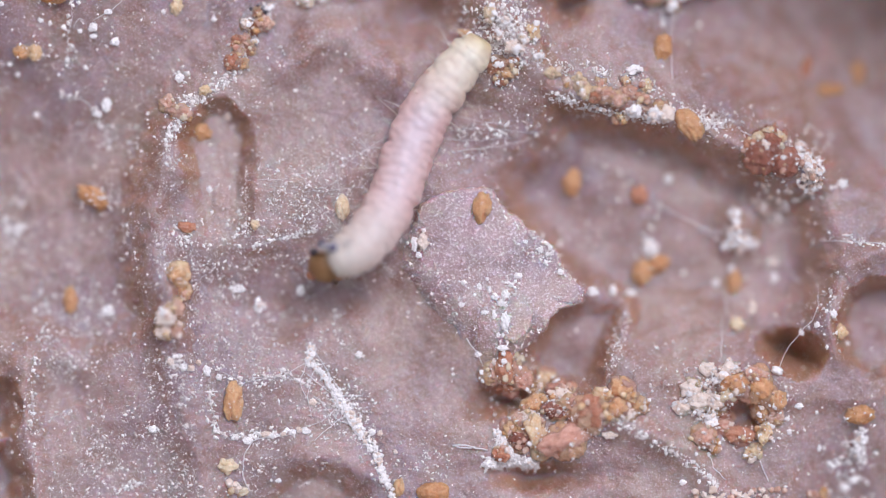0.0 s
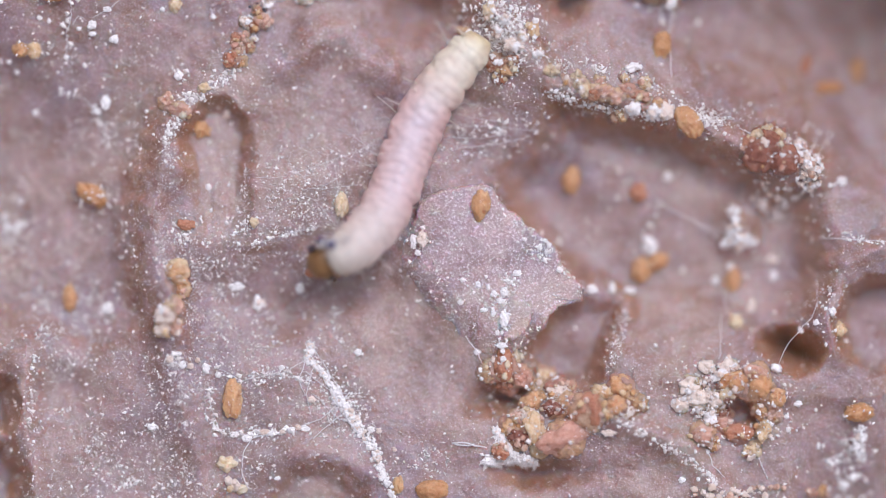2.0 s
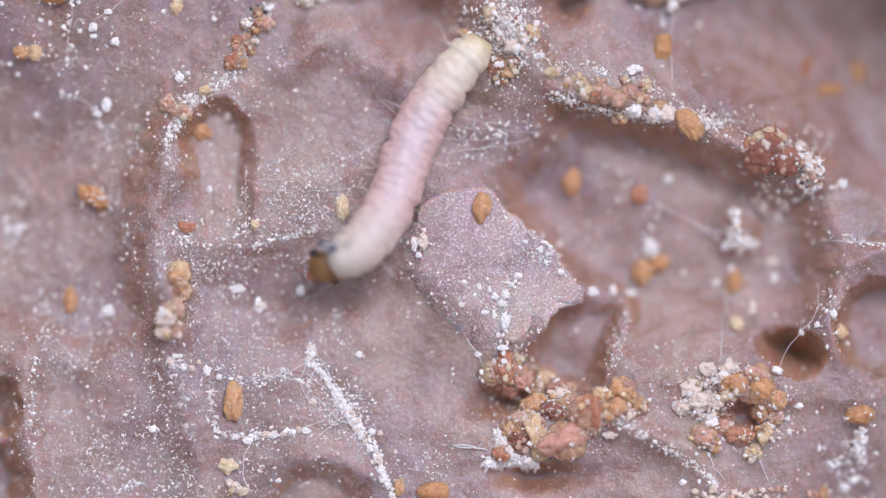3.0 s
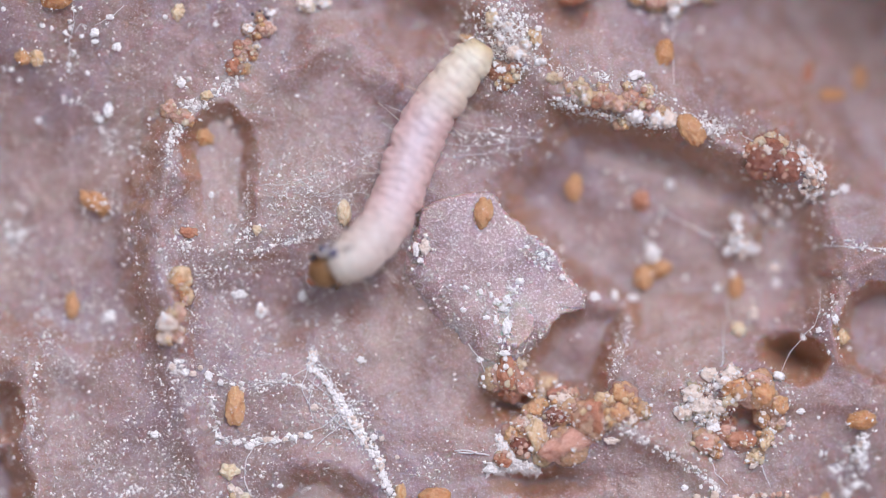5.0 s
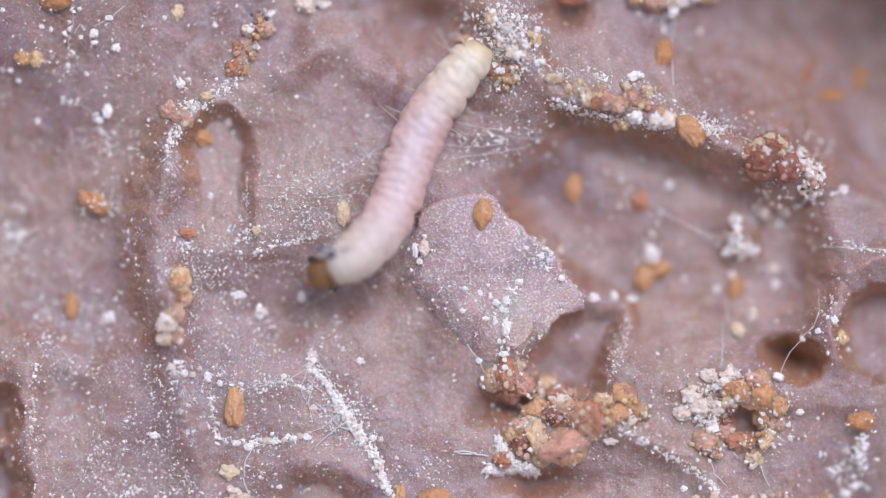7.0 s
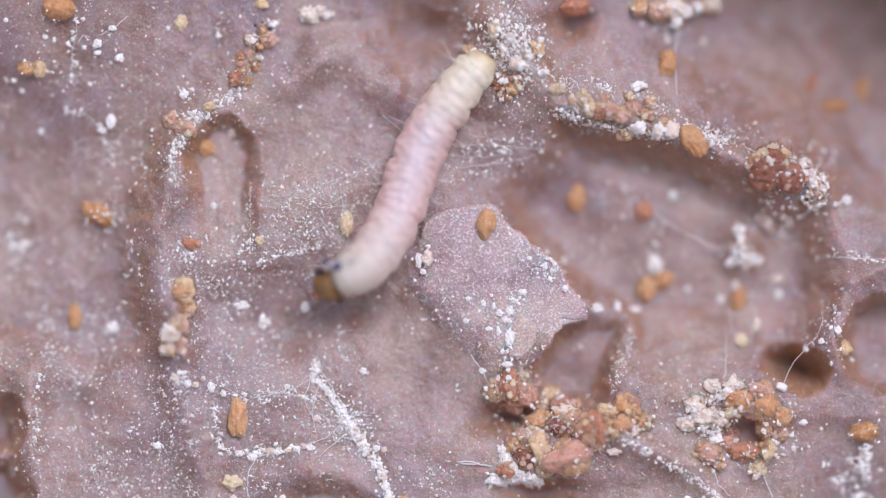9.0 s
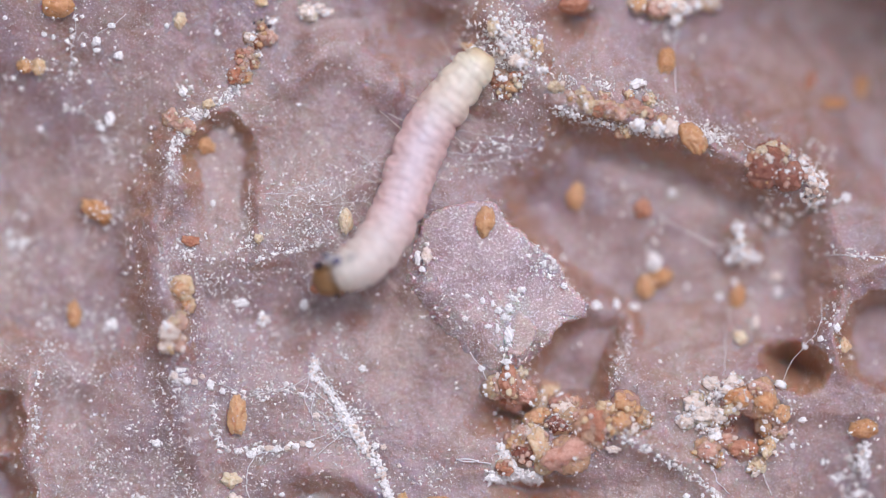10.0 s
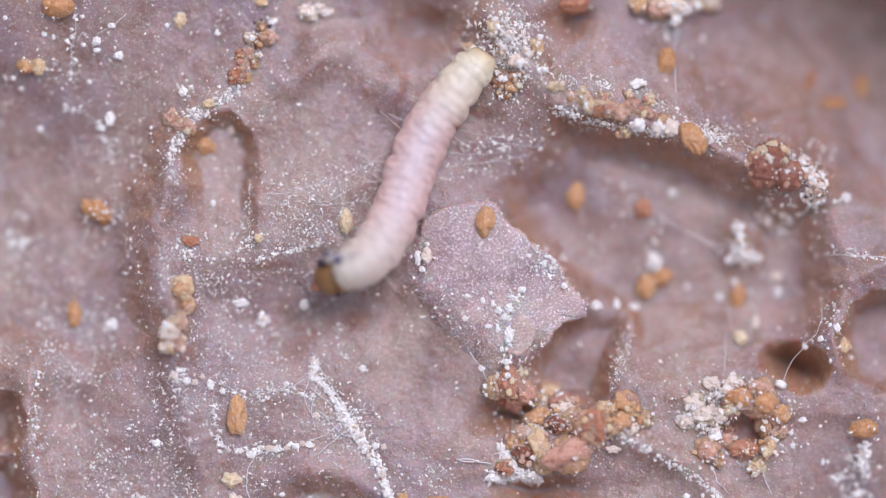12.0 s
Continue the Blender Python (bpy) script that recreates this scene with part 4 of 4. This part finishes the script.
for points, spread, n in (([(1150, 434), (1156, 448)], 11, 64), ([(1302, 376), (1303, 400), (1300, 425)], 9, 80), ([(1290, 436), (1308, 426), (1330, 432)], 10, 56), ([(1310, 440), (1306, 420)], 8, 30),
                          ([(455, 540), (460, 543)], 8, 20), ([(1528, 760), (1520, 790), (1524, 806)], 12, 60)):
    clump("chalk_knot", points, spread, n, (2.5, 7), CHALK, "chalk-white crumb knot lying on the crust", n, 12, "crumb")
# ---- powder: uncountable white grains ----
def powder(name, grains, label, material=None):
    """Joined irregular grains; each grain: u, v, size."""
    rs = np.random.RandomState(len(grains))
    us, vs, rr = (np.array([g[k] for g in grains], float) for k in range(3))
    hs = relief(us, vs)
    on = inside(us, vs, FLAKE, 2.0) > 0.5
    hs = np.where(on, np.maximum(hs, FLAKE_TOP + 5 * field(us, vs, 90, 3) - 0.02 * (us - 870)), hs)
    octa = np.array([(1, 0, 0), (0, 1, 0), (-1, 0, 0), (0, -1, 0), (0, 0, 1), (0, 0, -1)], float)
    tri = np.array([(0, 1, 4), (1, 2, 4), (2, 3, 4), (3, 0, 4), (1, 0, 5), (2, 1, 5), (3, 2, 5), (0, 3, 5)])
    n = len(us)
    ang = rs.rand(n) * 6.28
    co = octa[None] * (0.45 + 0.95 * rs.rand(n, 6, 1))
    c, s = np.cos(ang)[:, None], np.sin(ang)[:, None]
    long = (0.75 + 0.85 * rs.rand(n) ** 1.5)[:, None]
    x, y = co[:, :, 0] * long, co[:, :, 1] / long
    px = us[:, None] + rr[:, None] * (x * c - y * s)
    py = vs[:, None] + rr[:, None] * (x * s + y * c)
    up = np.array([g[3] if len(g) > 3 else 0.0 for g in grains])
    pz = hs[:, None] + up[:, None] + rr[:, None] * (0.35 + 0.75 * co[:, :, 2])
    pts = np.stack([(px - 784) * U, (441 - py) * U, pz * U], 2).reshape(-1, 3)
    faces = (tri[None] + 6 * np.arange(n)[:, None, None]).reshape(-1, 3)
    me = bpy.data.meshes.new(name)
    me.from_pydata(pts.tolist(), [], faces.tolist())
    me.materials.append(material or M_POWDER)
    return tagged(new(name, me), label, "powder", kind="stuff")


def trail(points, width, n, lo, hi, seed):
    """Grains strewn along a line, thick in some stretches and thin in others."""
    rnd = random.Random(seed)
    out = []
    for u, v in along(points, n):
        u, v = u + rnd.gauss(0, width), v + rnd.gauss(0, width)
        if float(field(u, v, 26, seed % 8)) + rnd.uniform(-0.9, 0.9) < -0.35:
            continue
        out.append((u, v, lo + (hi - lo) * rnd.random() ** 2.5))
    return out


def patch(u, v, ru, rv, n, lo, hi, seed):
    rnd = random.Random(seed)
    return [(rnd.gauss(u, ru * 0.5), rnd.gauss(v, rv * 0.5), lo + (hi - lo) * rnd.random() ** 3) for _ in range(n)]


def glitter(u, v, ru, rv, n, lo, hi, seed):
    """White grains on top of a heap, at mixed heights, partly standing in for its glints."""
    rnd = random.Random(seed)
    some = patch(u, v, ru, rv, n, lo, hi, seed + 500)
    return [(a, b, r, rnd.uniform(4, 26)) for a, b, r in some if math.hypot(a - 1318, b - 726) > 26 and math.hypot(a - 985, b - 748) > 16]


def dust():
    rnd = random.Random(11)
    out = []
    while len(out) < 25000:
        u, v = rnd.uniform(-40, 1610), rnd.uniform(-40, 925)
        west = max(0.0, 1 - abs(u - 260) / 420)
        south = 0.25 + 0.75 * min(max(v / 700, 0), 1)
        want = 0.035 + 0.75 * west * south + 0.25 * float(hump(u, v, 560, 330, 130, 110)) + 0.12 * float(hump(u, v, 840, 560, 130, 90))
        if rnd.random() < want * (0.12 + 1.3 * max(0.0, 0.5 + 0.5 * float(field(u, v, 70, 5)) + 0.45 * float(field(u, v, 24, 3))) ** 1.6):
            out.append((u, v, 0.65 + 3.0 * rnd.random() ** 8))
    return out


powder("dust", dust(), "fine white dust strewn over the brown crust", M_DUST)
powder("powder_trail", trail([(553, 590), (547, 640), (580, 678), (608, 728), (640, 768), (666, 803), (680, 850), (702, 890)], 8, 560, 0.9, 4.2, 1)
       + patch(612, 728, 60, 56, 420, 0.8, 3.8, 2), "thick white powder trail crossing the crust")
powder("powder_trail", trail([(300, 640), (350, 645), (395, 660), (430, 680), (500, 665), (560, 680)], 5, 200, 1.2, 6, 3)
       + trail([(372, 690), (375, 740), (385, 770), (430, 775), (480, 768), (548, 762)], 4, 190, 1.4, 6, 4), "beaded white powder lines on the crust")
powder("powder_trail", trail([(308, 192), (350, 175), (400, 142), (430, 100), (450, 50), (480, 8)], 8, 560, 1.2, 5.5, 5)
       + trail([(300, 300), (298, 250), (310, 220), (325, 215)], 6, 240, 1, 4, 6), "white powder and crumbs along a ridge")
powder("powder_trail", trail([(975, 172), (1040, 190), (1110, 206), (1180, 213)], 7, 800, 0.9, 3.8, 7)
       + trail([(950, 110), (1030, 130), (1130, 135), (1190, 185), (1270, 225)], 10, 560, 0.9, 4.2, 8)
       + patch(1255, 215, 50, 24, 260, 1.2, 4.5, 9), "white powder crusted along a ledge")
powder("powder_trail", patch(890, 55, 75, 75, 1300, 0.8, 4.6, 10) + patch(890, 110, 50, 40, 180, 1, 4, 11), "dense white powder at the head of the ledge")
powder("powder_trail", trail([(1092, 750), (1150, 775), (1200, 806), (1240, 835), (1285, 872)], 5, 300, 1.3, 5, 12), "white powder line along a diagonal ridge")
powder("powder_trail", trail([(860, 822), (900, 815), (948, 822)], 6, 420, 2, 6, 13) + trail([(885, 768), (895, 795), (910, 812)], 7, 260, 2, 6, 14),
       "chalky white crust below the frass ring")
powder("powder_trail", trail([(800, 240), (870, 232), (965, 225)], 9, 170, 1.2, 4.6, 15) + patch(840, 258, 110, 46, 130, 1, 4, 16) + patch(900, 180, 70, 50, 120, 0.8, 3, 75), "loose white powder beside the larva")
powder("powder_trail", trail([(75, 535), (80, 600), (60, 640), (58, 700), (55, 760)], 5, 150, 1.3, 5, 17) + trail([(203, 872), (256, 853)], 3, 60, 1.5, 5, 18)
       + trail([(40, 530), (110, 520), (150, 530)], 6, 40, 1.3, 5, 37), "thin white powder lines in the west")
powder("powder_trail", trail([(132, 0), (126, 40), (118, 80), (116, 108)], 6, 90, 2, 6, 19) + trail([(105, 165), (150, 180), (170, 205), (190, 255)], 4, 70, 2, 6, 20)
       + patch(15, 405, 30, 26, 40, 2, 7, 21) + patch(320, 135, 14, 14, 16, 2, 6, 22), "white powder lines in the north-west lowland")
powder("powder_trail", patch(560, 330, 130, 90, 700, 0.5, 2.4, 23) + trail([(445, 440), (500, 420), (560, 408)], 3, 100, 1.2, 4.5, 24) + patch(545, 385, 60, 40, 220, 0.7, 3.2, 25),
       "white powder caught in silk on a raised plate")
powder("powder_trail", patch(360, 475, 40, 36, 200, 0.7, 3, 26) + patch(330, 420, 40, 26, 60, 1.5, 6, 27) + patch(425, 400, 22, 60, 46, 1.3, 5, 28), "white powder on the west ridge")
powder("powder_trail", trail([(905, 490), (890, 540), (893, 590), (885, 620)], 8, 130, 1.2, 5, 29) + patch(860, 530, 90, 60, 80, 0.7, 3, 30) + patch(965, 445, 40, 36, 90, 1.2, 5, 31)
       + patch(738, 432, 24, 30, 40, 1.5, 5, 32), "white powder strewn over the flake")
powder("powder_trail", trail([(868, 336), (895, 372), (950, 420), (985, 452), (1004, 484), (1030, 515)], 6, 200, 0.7, 3.0, 52)
       + trail([(1028, 532), (985, 542), (964, 574), (940, 600), (912, 622)], 5, 120, 0.7, 2.8, 53), "pale dust along the flake's broken rim")
powder("powder_trail", patch(1430, 300, 50, 60, 170, 1.5, 6, 33) + patch(1500, 830, 50, 60, 110, 2, 7, 34) + trail([(1440, 420), (1500, 425), (1565, 432)], 5, 60, 2, 5, 35)
       + patch(1470, 550, 60, 70, 130, 1.2, 4.5, 36) + glitter(1295, 715, 110, 90, 800, 0.8, 4.2, 38) + glitter(990, 740, 130, 70, 620, 0.8, 3.8, 39) + glitter(900, 660, 50, 50, 160, 0.8, 3, 50)
       + glitter(1365, 265, 60, 60, 160, 1, 3.4, 51)
       + patch(1300, 880, 110, 22, 70, 1.5, 5, 40) + patch(1310, 420, 34, 34, 60, 2, 6, 41) + trail([(1170, 360), (1150, 400), (1145, 430)], 6, 40, 2, 5, 42),
       "white powder strewn over frass and crust in the east, partly painted glints")
powder("powder_trail", patch(760, 820, 50, 60, 120, 1.2, 4, 43) + trail([(595, 540), (597, 570), (600, 600)], 4, 40, 1.5, 5, 44) + patch(560, 700, 80, 70, 120, 1, 3, 45)
       + patch(1180, 20, 40, 40, 60, 2, 6, 46), "scattered white powder on the southern crust")
powder("powder_trail", patch(1090, 318, 60, 40, 22, 2, 5.5, 70) + patch(1200, 300, 120, 60, 16, 2, 5, 71) + patch(1360, 350, 60, 50, 90, 1, 4, 72)
       + patch(1060, 400, 60, 60, 14, 2, 4, 73) + trail([(1325, 520), (1345, 470), (1380, 460)], 8, 40, 1.5, 4.5, 74), "loose white flecks in the eastern basin")


powder("powder_trail", trail([(205, 335), (215, 400), (240, 450), (246, 510)], 3, 90, 0.8, 3, 60) + trail([(1112, 545), (1095, 600), (1075, 660)], 9, 460, 0.6, 2.6, 61)
       + trail([(296, 250), (290, 330), (270, 420)], 9, 300, 0.6, 2.2, 62) + trail([(437, 300), (436, 370), (446, 440)], 3, 160, 0.6, 2.6, 63), "fine pale dust on slopes and rims", M_DUST)


powder("powder_trail", glitter(172, 352, 34, 22, 60, 0.8, 4.2, 80) + glitter(1225, 222, 30, 30, 50, 0.8, 3.4, 81) + glitter(852, 362, 18, 26, 26, 0.7, 2.6, 82)
       + glitter(416, 705, 26, 36, 40, 0.7, 3, 83) + glitter(1150, 470, 40, 26, 30, 0.8, 3.4, 84) + glitter(318, 500, 24, 36, 40, 0.7, 3, 85) + glitter(97, -12, 40, 24, 40, 0.8, 3.4, 86)
       + glitter(1522, 735, 32, 22, 36, 0.8, 3.4, 87) + glitter(52, 90, 34, 20, 40, 0.8, 3.6, 88), "white grains stuck to frass pellets")


# ---- silk threads ----
def silk(strands, label, lift=6.0, radius=0.8, ends=None):
    u, v = strands[0][0]
    base = thing("silk_web", at(u, v, surface(u, v)), label, "silk")
    for n, pts in enumerate(strands):
        line = along(pts, 14)
        places = []
        for i, (a, b) in enumerate(line):
            k = i / 13
            h0, h1 = ends or (surface(*line[0]), surface(*line[-1]))
            h = h0 * (1 - k) + h1 * k
            h = max(h + lift * math.sin(math.pi * k), surface(a, b) + 0.5)
            places.append(at(a + 1.5 * float(field(a, b, 9, n)), b + 1.5 * float(field(a, b, 9, n + 1)), h) - base.location)
        part("strand", tube(places, radius, 5), M_SILK, base)


hung = tagged(new("crumb", mesh_of("crumb", lump((11, 7, 6), 9, 0.3, 3, 1.9, 2.4), M_WHITE)), "chalk-white crumb hanging on a silk thread", "crumb", "white crumbs on the crust")
hung.matrix_world = Matrix.Translation(at(1375, 656, 6)) @ pose(0, 0, 0, 0, 0, -25)
silk([[(1377, 652), (1392, 622), (1402, 604), (1418, 592), (1424, 578), (1440, 565)]], "white silk thread with a hanging crumb", 3, 0.6, (8, 12))
silk([[(1440, 565), (1448, 540), (1450, 500)]], "faint silk thread on the eastern rim", 4, 0.7)
silk([[(1340, 800), (1350, 830), (1360, 852)], [(1255, 805), (1262, 825), (1285, 850)]], "thin beaded silk threads on the crust", 2, 1.0)
silk([[(1275, 640), (1278, 600), (1280, 560)], [(1290, 560), (1284, 520)]], "faint upright silk thread over the basin", 8, 0.8)
silk([[(1285, 415), (1240, 400), (1185, 372), (1150, 345)], [(1280, 425), (1240, 405)]], "white silk strands tied to a crumb", 8, 0.8)
silk([[(430, 832), (432, 805), (446, 780), (470, 775)], [(428, 835), (440, 870)]], "white silk strand over the ridge", 5, 1.1)
silk([[(395, 658), (430, 678), (490, 666), (560, 682)], [(370, 680), (375, 720), (392, 772)], [(545, 640), (500, 665), (440, 670)]], "white silk lines over the south-west crust", 3, 0.6)
silk([[(545, 600), (600, 690), (630, 750)], [(560, 640), (545, 700), (552, 740)], [(555, 700), (600, 745), (640, 760)], [(540, 660), (590, 700), (640, 700)],
      [(530, 760), (570, 745), (620, 700)], [(555, 780), (590, 750), (615, 735)], [(580, 660), (600, 720), (590, 750)], [(548, 620), (530, 680), (552, 720)],
      [(600, 690), (612, 740), (650, 790)]], "tangled white silk web over powder", 6, 0.8)
silk([[(440, 320), (500, 318), (560, 300), (650, 265)], [(445, 440), (500, 420), (570, 405)], [(480, 330), (560, 360), (600, 410)], [(520, 300), (560, 340), (640, 330)],
      [(595, 300), (602, 345), (600, 400)], [(620, 240), (650, 262), (690, 262)], [(540, 340), (580, 330), (596, 322)]], "fine silk web over a raised plate", 3, 0.45)
silk([[(805, 205), (850, 215), (905, 222)], [(790, 225), (860, 228), (960, 235)], [(800, 270), (860, 262), (930, 250)], [(780, 245), (850, 250), (900, 240)]], "pale silk strands beside the larva", 5, 0.6)
silk([[(600, 232), (640, 262), (675, 285)], [(610, 290), (650, 262), (690, 240)], [(570, 262), (620, 285), (660, 300)], [(625, 210), (640, 250), (668, 270)],
      [(800, 180), (840, 190), (868, 196)], [(795, 215), (845, 232), (905, 246)], [(785, 250), (830, 275), (900, 285)]], "fine silk fibres on both sides of the larva", 3, 0.3)
silk([[(800, 788), (830, 790), (862, 797)], [(805, 791), (840, 792)]], "white silk wisp beside the frass ring", 6, 1.6)
silk([[(1191, 0), (1190, 50), (1188, 100), (1190, 140)], [(1180, 10), (1186, 60)]], "white silk strand by a pellet", 6, 0.9)
silk([[(110, 165), (150, 180), (172, 205)], [(0, 440), (20, 410), (30, 395)], [(125, 0), (129, 31), (119, 62), (118, 103)], [(129, 48), (141, 31), (151, 38)], [(216, 0), (199, 17), (191, 22), (165, 36)]], "white silk strands in the lowland", 3, 0.7)
silk([[(1450, 425), (1500, 428), (1568, 432)], [(1400, 480), (1420, 500)], [(1310, 230), (1330, 240)]], "blurred white silk strands in the east", 5, 0.9)
silk([[(825, 600), (845, 625), (858, 655)], [(1075, 690), (1050, 705), (1020, 712)]], "fine silk threads at the flake's corner", 6, 0.9)


# ---- what moves: the larva's front end sways ----
SWAY = [
    (0.0, 0, 0, 0), (0.5, -1.5, -0.5, 0), (1.0, -0.5, 0, 0), (1.5, 0, 0, 0), (2.0, -1.5, -2, 0.5), (2.5, -1.5, 0, 0), (3.0, 0, 1, 0),
    (5.0, -3, 0, 0.5), (5.5, -1.5, 0, 0), (6.0, -5.5, -1.5, 0), (6.5, -3, 0, 0), (7.0, -5.5, 1, 0), (8.8, 1, 5, 1), (9.0, 1.5, 5, 1), (9.5, 0, -0.5, -1),
    (10.0, 1, -0.5, -2), (10.5, 1, -1, -2), (11.0, 3, -4.5, -5), (11.5, 7, -6, -8), (12.0, 4, -3, -5)]


def motions():
    for ob, share in ((THORAX, 0.65), (HEAD, 1.0)):
        x, y, z = ob.location
        walk(ob, [(t, pose(x + du * share * U, y - dv * share * U, z, 0, 0, turn * share)) for t, du, dv, turn in SWAY])


motions()
